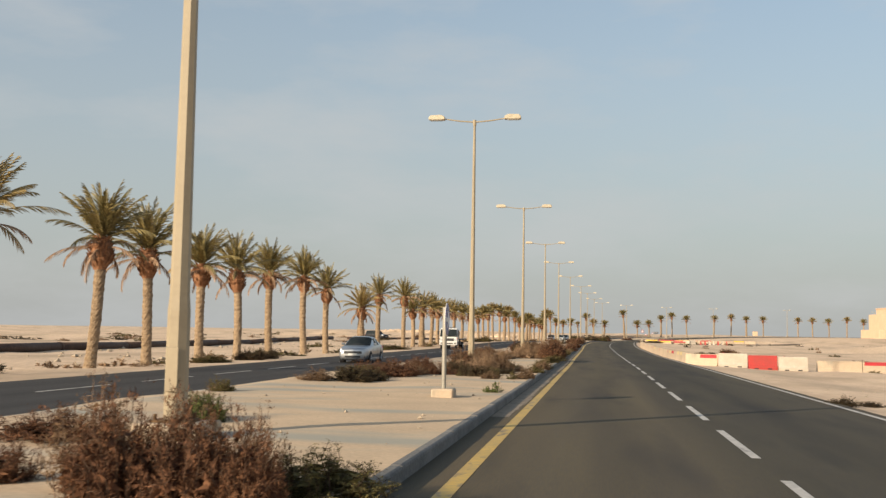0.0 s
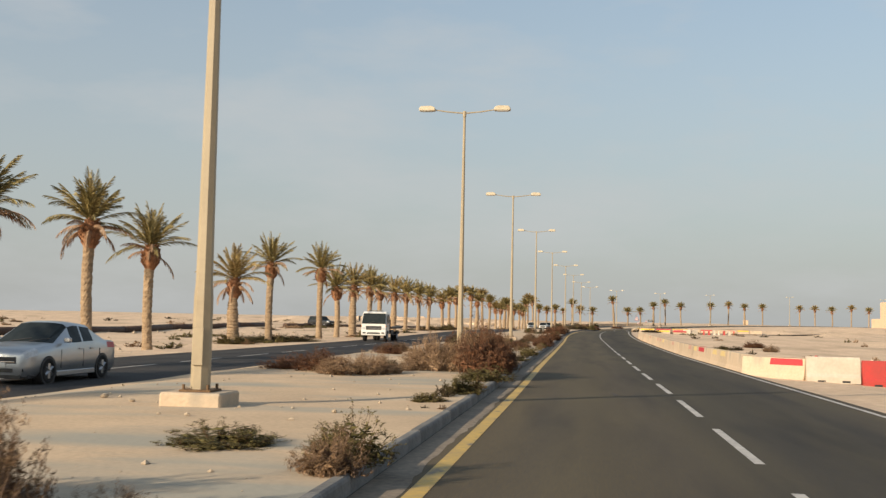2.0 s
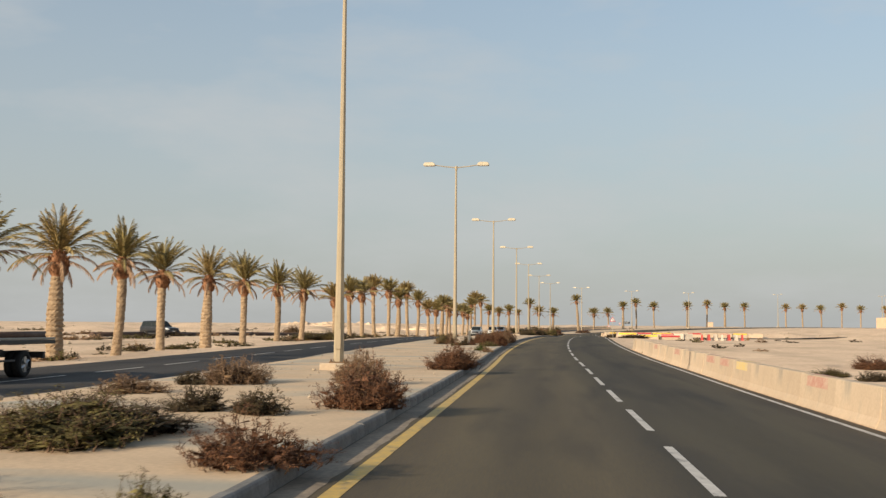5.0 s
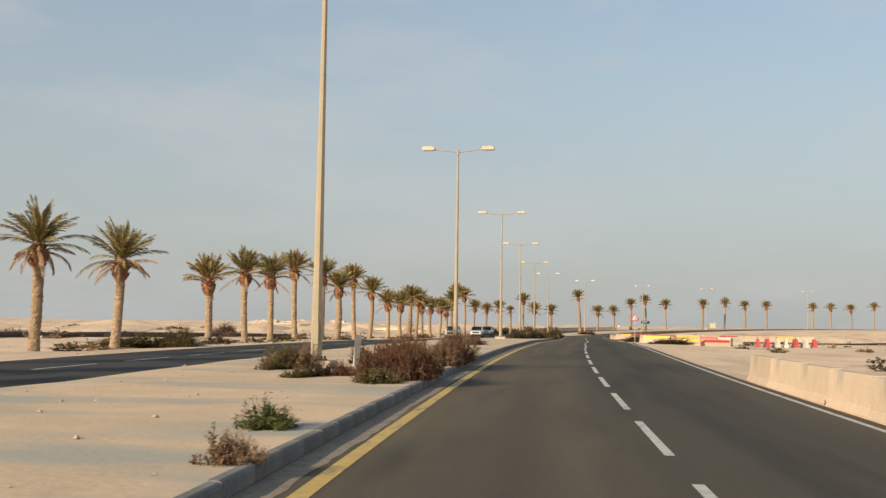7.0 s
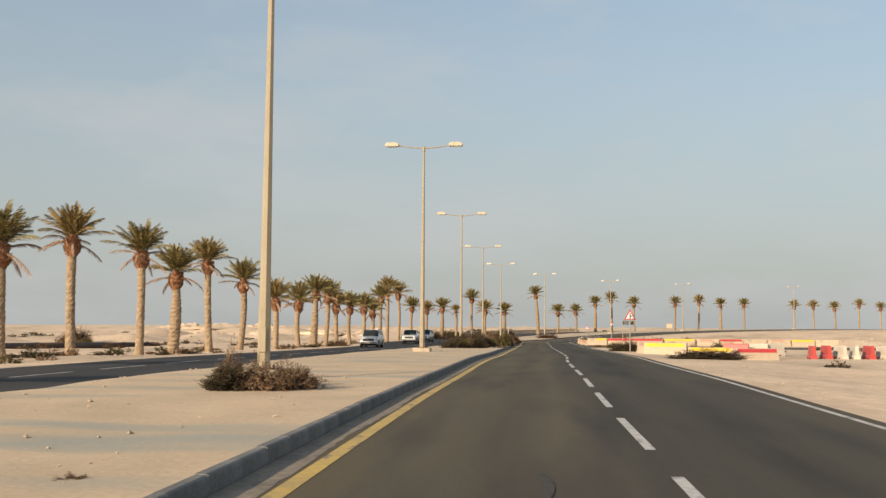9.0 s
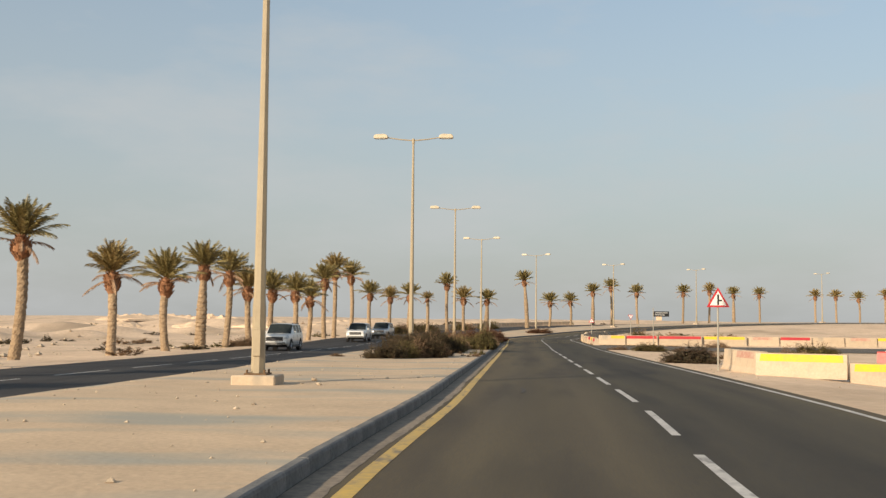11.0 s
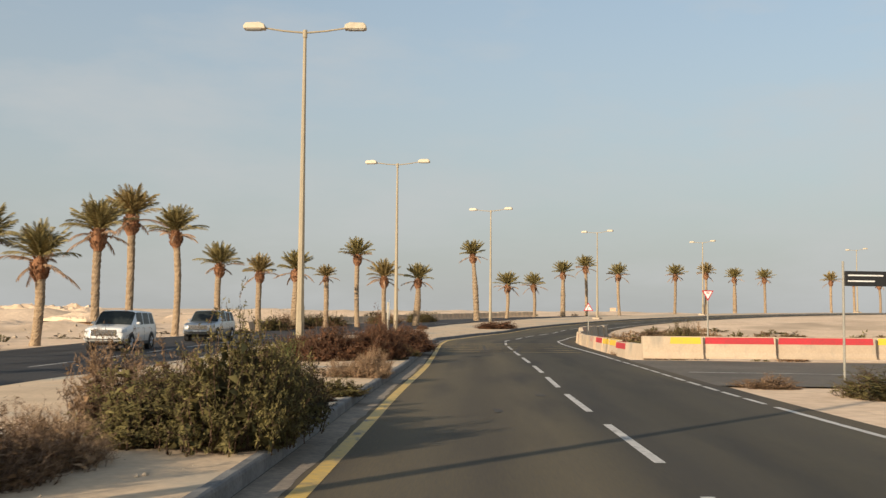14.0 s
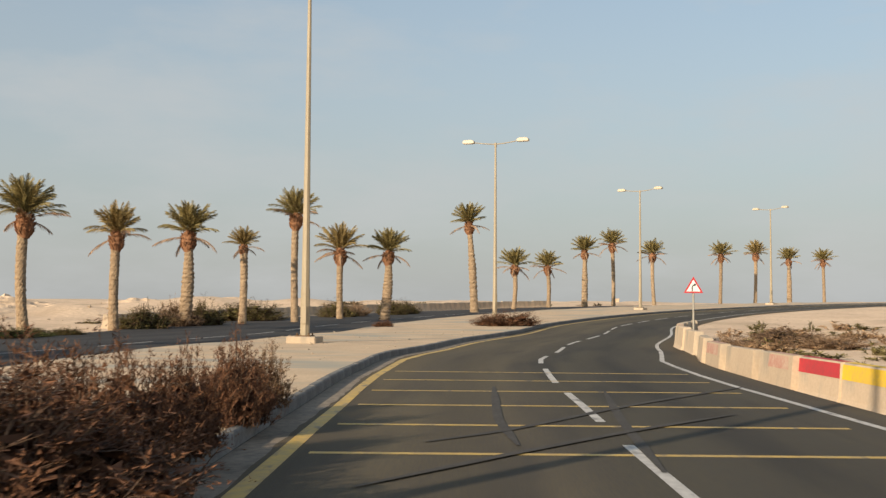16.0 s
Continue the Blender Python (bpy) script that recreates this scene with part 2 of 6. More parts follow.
M_RIM = mat("wheel_alloy", (0.50, 0.50, 0.50), 0.3, (0.40, 0.40, 0.40), scale=5, fine=30, metal=0.8)
M_DARK = mat("dark_trim", (0.022, 0.022, 0.024), 0.55, (0.035, 0.033, 0.032), scale=5, fine=30)
M_CHROME = mat("chrome", (0.75, 0.75, 0.75), 0.15, (0.65, 0.65, 0.65), scale=5, fine=30, metal=1.0)
M_HEADLAMP = mat("headlamp_glass", (0.62, 0.63, 0.64), 0.08, (0.45, 0.46, 0.47), scale=5, fine=30)
M_AMBER = mat("amber_lens", (0.70, 0.25, 0.03), 0.25, (0.60, 0.2, 0.02), scale=5, fine=30)
M_PLATE = mat("number_plate", (0.72, 0.70, 0.66), 0.4, (0.66, 0.64, 0.60), scale=5, fine=30)
M_GLASS = mat("car_glass", (0.020, 0.026, 0.028), 0.06, (0.03, 0.036, 0.038), scale=1.5, fine=6)


M_GLASS.node_tree.nodes["Principled BSDF"].inputs["Specular IOR Level"].default_value = 0.06
for _m in (M_ASPHALT, M_ASPHALT_FAR):
    _m.node_tree.nodes["Principled BSDF"].inputs["Specular IOR Level"].default_value = 0.08


def paint(name, base):
    m = mat(name, base, 0.32, tuple(c * 0.9 for c in base), scale=1.2, fine=8, mix=0.4)
    b = m.node_tree.nodes["Principled BSDF"]
    b.inputs["Coat Weight"].default_value, b.inputs["Coat Roughness"].default_value = 0.6, 0.08
    return m


M_SILVER = paint("silver_car_paint", (0.44, 0.45, 0.46))
M_SILVER.node_tree.nodes["Principled BSDF"].inputs["Metallic"].default_value = 0.75
M_PEARL = paint("white_car_paint", (0.74, 0.72, 0.68))
M_NAVY = paint("dark_car_paint", (0.012, 0.013, 0.016))
M_NAVY.node_tree.nodes["Principled BSDF"].inputs["Coat Weight"].default_value = 0.2
M_TRUCKW = paint("white_truck_paint", (0.76, 0.74, 0.70))

# ---- helpers ----


def link(name, bm, material, parent=None, label="", smooth=False):
    me = bpy.data.meshes.new(name)
    if smooth:
        for f in bm.faces:
            f.smooth = True
    bm.to_mesh(me)
    bm.free()
    for k in material if isinstance(material, (list, tuple)) else [material]:
        me.materials.append(k)
    ob = new(name, me)
    if parent:
        ob.parent = parent
    return tagged(ob, label)


def part(name, bm, material, parent, label="", smooth=False):
    return link(name, bm, material, parent, label, smooth)


def mesh_from(name, verts, faces, material, parent=None, label="", smooth=False, uvs=None):
    me = bpy.data.meshes.new(name)
    me.from_pydata(verts, [], faces)
    if uvs is not None:
        lay = me.uv_layers.new(name="UVMap")
        idx = np.empty(len(me.loops), dtype=np.int32)
        me.loops.foreach_get("vertex_index", idx)
        lay.data.foreach_set("uv", np.asarray(uvs, dtype=np.float32)[idx].ravel())
    if smooth:
        me.polygons.foreach_set("use_smooth", [True] * len(me.polygons))
    me.materials.append(material)
    me.update()
    ob = new(name, me)
    if parent:
        ob.parent = parent
    return tagged(ob, label)


def empty(name, m, label, category, group=""):
    ob = new(name)
    ob.empty_display_size = 0.2
    ob.matrix_basis = m
    return tagged(ob, label, category, group)


def box(bm, x0, x1, y0, y1, z0, z1, bevel=0.0, m=None):
    r = bmesh.ops.create_cube(bm, size=1.0)
    vs = r["verts"]
    for v in vs:
        v.co = Vector((x0 + (v.co.x + 0.5) * (x1 - x0), y0 + (v.co.y + 0.5) * (y1 - y0), z0 + (v.co.z + 0.5) * (z1 - z0)))
    if bevel:
        es = {e for v in vs for e in v.link_edges}
        r = bmesh.ops.bevel(bm, geom=list(es), offset=bevel, segments=1, affect="EDGES")
        vs = list({v for f in r["faces"] for v in f.verts} | {v for v in vs if v.is_valid})
    if m is not None:
        bmesh.ops.transform(bm, matrix=m, verts=vs)
    return vs


def tube(bm, a, b, ra, rb, n=8, caps=True, turn=0.0):
    """A tapered tube from a to b."""
    a, b = Vector(a), Vector(b)
    m = (b - a).to_track_quat("Z", "Y").to_matrix()
    rings = []
    for p, r in ((a, ra), (b, rb)):
        rings.append([bm.verts.new(p + m @ Vector((r * math.cos(turn + 2 * math.pi * i / n), r * math.sin(turn + 2 * math.pi * i / n), 0))) for i in range(n)])
    for i in range(n):
        bm.faces.new((rings[0][i], rings[0][(i + 1) % n], rings[1][(i + 1) % n], rings[1][i]))
    if caps:
        bm.faces.new(rings[0][::-1])
        bm.faces.new(rings[1])


def prism(bm, outline, y0, y1):
    """A plate of the outline (x, z) between y0 and y1."""
    f = [bm.verts.new((x, y0, z)) for x, z in outline]
    b = [bm.verts.new((x, y1, z)) for x, z in outline]
    bm.faces.new(f)
    bm.faces.new(b[::-1])
    for i in range(len(f)):
        j = (i + 1) % len(f)
        bm.faces.new((f[j], f[i], b[i], b[j]))


# ---- the line of the road: the yellow line of the median side ----
_C = np.array([(-1.56, -72.0), (-1.50, 0.0), (-1.45, 36.0), (-1.43, 58.5), (-1.50, 72.0), (-1.52, 90.0), (-1.56, 108.0), (-1.60, 126.9), (-1.70, 144.0), (-1.57, 159.3), (-1.37, 169.2), (-1.11, 178.2), (-0.73, 189.0), (-0.32, 198.0), (0.45, 216.0), (1.11, 225.9), (1.61, 237.6), (2.18, 251.6), (2.59, 261.4), (2.93, 270.0), (3.37, 281.7), (4.01, 294.8), (4.30, 303.3), (4.56, 311.4), (4.91, 319.5), (5.45, 325.8), (6.37, 329.7), (7.81, 336.9), (10.61, 346.5), (14.59, 361.5), (21.07, 376.7), (29.71, 390.8), (48.07, 410.0), (78.12, 427.1), (116.81, 438.8), (160.01, 443.3), (269.80, 438.8)], float)


def _curve(C, n=16):
    k = np.r_[0, np.cumsum(np.hypot(*np.diff(C, axis=0).T))]
    m = np.gradient(C, k, axis=0)
    m[1:-1] = (m[:-2] + 2 * m[1:-1] + m[2:]) / 4
    out = []
    for i in range(len(C) - 1):
        L = k[i + 1] - k[i]
        for u in np.linspace(0, 1, n, endpoint=False):
            out.append((2 * u**3 - 3 * u**2 + 1) * C[i] + (u**3 - 2 * u**2 + u) * L * m[i] + (3 * u**2 - 2 * u**3) * C[i + 1] + (u**3 - u**2) * L * m[i + 1])
    return np.array(out + [C[-1]])


LINE = _curve(_C)
ARC = np.r_[0, np.cumsum(np.hypot(*np.diff(LINE, axis=0).T))] - 72.0
TANG = np.gradient(LINE, ARC, axis=0)
TANG /= np.hypot(*TANG.T)[:, None]


def at(s, d):
    """The plan place s metres along the road and d metres to the right of its yellow line, and the heading."""
    x, y = np.interp(s, ARC, LINE[:, 0]), np.interp(s, ARC, LINE[:, 1])
    tx, ty = np.interp(s, ARC, TANG[:, 0]), np.interp(s, ARC, TANG[:, 1])
    return x + d * ty, y - d * tx, math.atan2(-tx, ty)


def along(x, y):
    """s and d of plan places, arrays."""
    x, y = np.ravel(x), np.ravel(y)
    s, d = np.empty(len(x)), np.empty(len(x))
    for i in range(0, len(x), 4000):
        dx, dy = x[i : i + 4000, None] - LINE[None, ::3, 0], y[i : i + 4000, None] - LINE[None, ::3, 1]
        k = np.argmin(dx * dx + dy * dy, 1)
        r = np.arange(len(k))
        tx, ty = TANG[::3][k, 0], TANG[::3][k, 1]
        s[i : i + 4000] = ARC[::3][k] + dx[r, k] * tx + dy[r, k] * ty
        d[i : i + 4000] = dx[r, k] * ty - dy[r, k] * tx
    return s, d


def smooth(a, b, v):
    u = np.clip((v - a) / (b - a), 0, 1)
    return u * u * (3 - 2 * u)


def grade(s):
    """The road crosses a low swell and climbs a little in the far bend."""
    s = np.asarray(s, float)
    return 0.45 * smooth(109, 201, s) * smooth(295, 210, s) + 0.13 * smooth(295, 334, s) + 2.5 * smooth(331, 475, s)


def tilt(s, d):
    """The carriageway leans a little to the right through its slight first bend."""
    return np.interp(s, (0, 99, 198), (0.0, 0.031, 0.0)) * np.clip(d, 0.0, 9.0)


def opp_near(s):
    return np.interp(s, (-72, 331, 352, 374, 401, 428, 540), (-9.6, -9.5, -10.4, -13.1, -16.3, -17.2, -17.2))


def opp_far(s):
    return np.interp(s, (-72, 237, 269, 295, 337, 354, 379, 410, 540), (-16.6, -16.6, -17.8, -19.0, -21.3, -23.6, -27.6, -30.3, -30.3))


def lumps(x, y, size, seed=0.0):
    """A cheap smooth unevenness between -1 and 1."""
    a, b = x / size + seed, y / size - seed * 1.7
    v = np.sin(a * 1.3 + 1.1 * np.sin(b * 0.9 + seed)) + np.sin(b * 1.7 + 1.3 * np.sin(a * 0.7)) + 0.6 * np.sin(2.3 * a - 1.9 * b + 2) + 0.4 * np.sin(4.1 * a + 3.3 * b)
    return v / 3.0


def ground_z(x, y):
    x, y = np.asarray(x, float), np.asarray(y, float)
    s, d = along(x, y)
    z = grade(s) - 0.05 - tilt(s, d)
    left = smooth(8, 10, -d)
    z = z - 0.12 * left - 0.15 * smooth(0, 8, opp_far(s) - d) * smooth(399.6, 314.2, s)
    fall = 0.10 * smooth(230.1, 181.2, s) * smooth(7.5, 9.0, d) + 0.36 * smooth(302.7, 305.4, s) * smooth(371.1, 342.6, s) * smooth(7.4, 8.5, d) + 0.3 * smooth(9.5, 15, d) * (0.15 + 0.85 * smooth(287.6, 266.6, s))
    z = z - fall
    rough_l = smooth(1.5, 6, opp_far(s) - d)
    rough_r = smooth(8.5, 14, d) * np.where((s > 266.6) & (s < 303.5), smooth(60, 90, d) * 0.6 + 0.03, 1.0)
    rough = np.maximum(rough_l, rough_r)
    z = z + rough * (0.10 * lumps(x, y, 2.6) + 0.12 * lumps(x, y, 7.0, 3.0))
    far = np.hypot(x, y - 200)
    dist = np.maximum(opp_far(s) - d, d * 0.6)
    flat = 1 - smooth(268.4, 277.2, s) * smooth(316.1, 307, s) * smooth(0, 5, d) * smooth(110, 80, d)
    z = z + flat * smooth(20, 90, dist) * (0.45 * lumps(x, y, 19.0, 5.0) + 0.42 * lumps(x, y, 5.0, 8.0) + 0.2)
    z = z + smooth(60, 260, opp_far(s) - d) * (0.7 * lumps(x, y, 47.0, 9.0) + 0.5)
    z = z + smooth(300, 900, far) * (0.4 + 1.6 * lumps(x, y, 170.0, 2.0))
    for mx_, my_, r, h in HEAPS:
        z = z + h * np.exp(-((x - mx_) ** 2 + (y - my_) ** 2) / r**2) * (1 + 0.3 * lumps(x, y, 3.2, mx_))
    return z


# heaps of tipped sand and low dunes: x, y, reach, height
HEAPS = [(26.1, 309.61, 3.6, 0.9), (46.8, 308.74, 4.5, 1.08), (31.5, 313.98, 4.5, 1.17), (39.6, 313.11, 4.5, 1.26), (52.2, 312.24, 5.4, 1.08), (36.9, 326.22, 5.4, 0.9), (64.8, 322.73, 7.2, 1.08), (23.4, 317.48, 3.6, 0.72), (55.8, 268.64, 7.2, 0.9), (63, 284.31, 8.1, 1.08), (79.2, 131.93, 12.6, 2.34), (59.4, 143.5, 8.1, 1.53), (45, 169.77, 7.2, 0.99)]
HEAPS += [(-52.2, 313.98, 6.3, 1.35), (-45, 333.24, 5.4, 1.35), (-59.4, 352.67, 7.2, 1.53), (-39.6, 357.97, 4.5, 0.99), (-70.2, 294.77, 8.1, 1.35), (-75.6, 259.73, 8.1, 0.99), (-85.5, 331.47, 10.8, 1.8), (-46.8, 301.75, 4.5, 0.99), (-42.3, 319.23, 3.6, 0.81), (-55.8, 284.31, 4.5, 0.81), (-63, 331.47, 5.4, 1.26)]
HEAPS += [(-54, 392.04, 12.6, 1.8), (-27, 402.84, 8.1, 1.08), (-32.4, 372.24, 4.5, 1.08), (-25.2, 388.44, 4.5, 1.08), (-41.4, 381.24, 6.3, 1.44), (-17.1, 406.44, 5.4, 0.99), (-8.1, 422.64, 6.3, 1.17), (0.9, 437.94, 5.4, 0.99), (-30.6, 357.97, 3.6, 0.81), (-46.8, 365.04, 5.4, 1.17), (-21.6, 419.04, 8.1, 1.44)]


def gz(x, y):
    return float(ground_z(np.array([x]), np.array([y]))[0])


def median_z(s, d):
    x, y, _ = at(s, d)
    return float(grade(s)) + 0.158 + 0.06 * noise.noise((x / 2.6, y / 5.0, 0.0)) * min(1, max(0, (-d - 1.0) / 1.5)) - 0.22 * float(smooth(float(opp_near(s)) + 2.2, float(opp_near(s)) + 0.2, d))


# ---- structure ----


def sheet(name, s0, s1, ds, dists, height, material, label="", parent=None, thick=0.0):
    """A strip of surface along the road; dists(s) gives the offsets of its lines, height(s, d) its level."""
    verts, uvs, faces = [], [], []
    n = int(round((s1 - s0) / ds)) + 1
    for i in range(n):
        s = s0 + (s1 - s0) * i / (n - 1)
        row = dists(s)
        for d in row:
            x, y, _ = at(s, d)
            verts.append((x, y, height(s, d)))
            uvs.append((d, s))
    k = len(row)
    for i in range(n - 1):
        for j in range(k - 1):
            a = i * k + j
            faces.append((a, a + 1, a + k + 1, a + k))
    return mesh_from(name, verts, faces, material, parent, label, True, uvs)


def build_ground():
    def lines(a, b, step, far):
        v = list(np.arange(a, b + 0.1, step))
        g = step
        while v[-1] < far:
            g *= 1.16
            v.append(v[-1] + g)
        g = step
        while v[0] > -far:
            g *= 1.16
            v.insert(0, v[0] - g)
        return np.array(v)

    xs, ys = lines(-66, 60, 1.5, 3200), lines(-20, 480, 2.0, 3400)
    xs = np.unique(np.r_[xs, np.arange(5.0, 14.0, 0.5)])
    X, Y = np.meshgrid(xs, ys)
    Z = ground_z(X.ravel(), Y.ravel())
    verts = np.stack([X.ravel(), Y.ravel(), Z], 1)
    k, r = len(xs), len(ys)
    faces = [(a, a + 1, a + k + 1, a + k) for i in range(r - 1) for a in range(i * k, i * k + k - 1)]
    tagged(mesh_from("ground", verts.tolist(), faces, M_SAND, smooth=True), "pale desert sand reaching to the horizon", "ground", kind="structure")


build_ground()
road = sheet("road", -60, 650, 4, lambda s: (-0.57, 0, 1.8, 3.6, 5.4, 7.0, 7.6, 7.85), lambda s, d: float(grade(s) - tilt(s, d)) - (0.02 if d > 7.7 else 0.0), M_ASPHALT)
tagged(road, "two-lane brown-grey asphalt carriageway with worn lines", "road", kind="structure")
opp = sheet("road_opposite", -60, 650, 4, lambda s: tuple(np.linspace(opp_far(s), opp_near(s) + 0.9, 6)), lambda s, d: float(grade(s)) - 0.12, M_ASPHALT_FAR)
tagged(opp, "dark asphalt carriageway beyond the sandy median", "road", kind="structure")
median = sheet("median", -60, 650, 0.6, lambda s: (-0.67, -0.9, -1.4, -1.8, -2.3, -2.8, -3.3, -3.8, -4.4, -5.0, -5.6, -6.2, *np.linspace(min(-6.8, opp_near(s) * 0.6 - 1), opp_near(s) + 0.2, 8)), median_z, M_MEDIAN)
tagged(median, "raised median strip of pale trodden sand", "median", kind="structure")


def stripe(name, s0, s1, d, w, material, parent, z=0.004, ds=3.0, dfun=None, base=0.0):
    f = dfun or (lambda s: d)
    return sheet(name, s0, s1, min(ds, (s1 - s0)), lambda s: (f(s) - w / 2, f(s) + w / 2), lambda s, dd: float(grade(s) - tilt(s, dd)) + base + z, material, parent=parent)


stripe("edge_line", -60, 640, 0.0, 0.185, M_YELLOW, road)
def right_line(s):
    return float(np.interp(s, (200, 250, 290, 306, 320), (7.45, 7.35, 7.2, 7.2, 6.85)))


stripe("edge_line", -60, 279.9, 0, 0.13, M_WHITE, road, dfun=right_line)
stripe("edge_line", 301.7, 640, 0, 0.13, M_WHITE, road, dfun=right_line)
# sand blown along the foot of the kerb
_drng = random.Random(5)
dust = sheet("dust_strip", 20, 345, 0.35, lambda s: (-0.55, -0.12 - _drng.uniform(0, 0.05) - 0.05 * math.sin(s * 0.37) ** 2), lambda s, d: float(grade(s)) + 0.003, M_DUST, parent=road)
# lane marks of four metres with gaps of two
for k in range(108):
    s = -56.36 + 6.440 * k
    stripe("lane_mark", s, s + 4.24, 3.62, 0.13, M_WHITE, road, ds=2.0)
for k in range(110):
    stripe("lane_mark", -58 + 6.4 * k, -53.8 + 6.4 * k, 0, 0.13, M_WHITE, opp, dfun=lambda s: float(opp_near(s)) - 3.5, base=-0.12, ds=2.0)
stripe("edge_line", -60, 640, 0, 0.14, M_WHITE, opp, dfun=lambda s: float(opp_near(s)), base=-0.12)
# broken mouth of the side road
for k in range(12):
    stripe("give_way_mark", 280.6 + 1.9 * k, 282.1 + 1.9 * k, 0, 0.11, M_WHITE, road, ds=1.0, dfun=right_line)
for k in range(6):
    stripe("rumble_bar", 307.7 + 2.46 * k, 307.84 + 2.46 * k, 3.45, 6.4, M_YELLOW, road, ds=0.2)

# ---- street lamps ----


def build_lamp():
    root = empty("street_lamp", Matrix.Identity(4), "tall cream-painted twin-arm street lamp on the median", "street lamp", "street lamps along the median")
    H = 12.2
    bm = bmesh.new()
    zs, rs = (0.35, 1.85, 2.05, 6.4, H - 0.25), (0.158, 0.152, 0.135, 0.098, 0.06)
    for i in range(4):
        tube(bm, (0, 0, zs[i]), (0, 0, zs[i + 1]), rs[i], rs[i + 1] if i != 1 else 0.135, 8, i == 3, math.pi / 8)
    part("pole", bm, M_POLE, root)
    bm = bmesh.new()
    box(bm, -0.26, 0.26, -0.26, 0.26, 0.33, 0.37, 0.01)
    for a in range(4):
        tube(bm, (0.2 * (-1) ** a, 0.2 * (-1) ** (a // 2), 0.36), (0.2 * (-1) ** a, 0.2 * (-1) ** (a // 2), 0.45), 0.025, 0.025, 6)
    part("base_plate", bm, M_RUST, root, "rusty bolted base plate")
    bm = bmesh.new()
    box(bm, -0.09, 0.09, -0.185, -0.15, 0.75, 1.35, 0.01)
    part("service_door", bm, M_POLE, root)
    bm = bmesh.new()
    box(bm, -0.5, 0.5, -0.45, 0.45, -0.3, 0.335, 0.03)
    part("foundation", bm, M_CONCRETE, root, "weathered concrete foundation block")
    bm = bmesh.new()
    tube(bm, (0, 0, H - 0.4), (0, 0, H - 0.12), 0.085, 0.085, 10)
    part("collar", bm, M_POLE, root)
    for sgn in (-1, 1):
        bm = bmesh.new()
        tube(bm, (0, 0, H - 0.22), (sgn * 0.81, 0, H - 0.15), 0.038, 0.034, 8)
        tube(bm, (sgn * 0.81, 0, H - 0.15), (sgn * 1.52, 0, H - 0.04), 0.034, 0.03, 8)
        part("arm", bm, M_POLE, root)
        bm = bmesh.new()
        prism(bm, [(sgn * 1.47, H - 0.10), (sgn * 1.50, H + 0.07), (sgn * 1.69, H + 0.15), (sgn * 2.20, H + 0.13), (sgn * 2.30, H + 0.02), (sgn * 2.28, H - 0.10)][:: -sgn], -0.17, 0.17)
        bmesh.ops.bevel(bm, geom=bm.edges[:], offset=0.025, segments=1, affect="EDGES")
        head = part("lamp_head", bm, M_LAMP, root, "weathered cream luminaire housing")
        bm = bmesh.new()
        box(bm, min(sgn * 1.62, sgn * 2.21), max(sgn * 1.62, sgn * 2.21), -0.13, 0.13, H - 0.125, H - 0.095, 0.01)
        part("lens", bm, M_LENS, head, "flat glass lens")
    return root


LAMPS = [(-5.31, -24.3, 1.000), (-5.62, 13.3, 0.988), (-5.99, 49.6, 1.000), (-5.95, 84.0, 0.994), (-5.89, 118.9, 1.002), (-5.74, 158.3, 1.031), (-4.88, 194.2, 1.010), (-3.40, 228.7, 1.002), (-2.27, 263.9, 1.017), (-0.63, 298.1, 1.009), (1.84, 331.3, 0.996), (10.41, 364.9, 0.990), (26.10, 393.7, 0.948), (45.27, 413.6, 0.916), (76.50, 432.5, 0.889), (113.40, 445.1, 0.889), (153.00, 450.5, 0.889)]
_lamp = build_lamp()
for i, (x, y, tall) in enumerate(LAMPS):
    s, d = (float(v[0]) for v in along(np.array([x]), np.array([y])))
    m = pose(x, y, median_z(s, d) - 0.12, 0, 0, math.degrees(at(s, 0)[2])) @ Matrix.Diagonal((1, 1, tall, 1))
    if i == 0:
        _lamp.matrix_basis = m
    else:
        copy_thing(_lamp, m)

# ---- palms ----


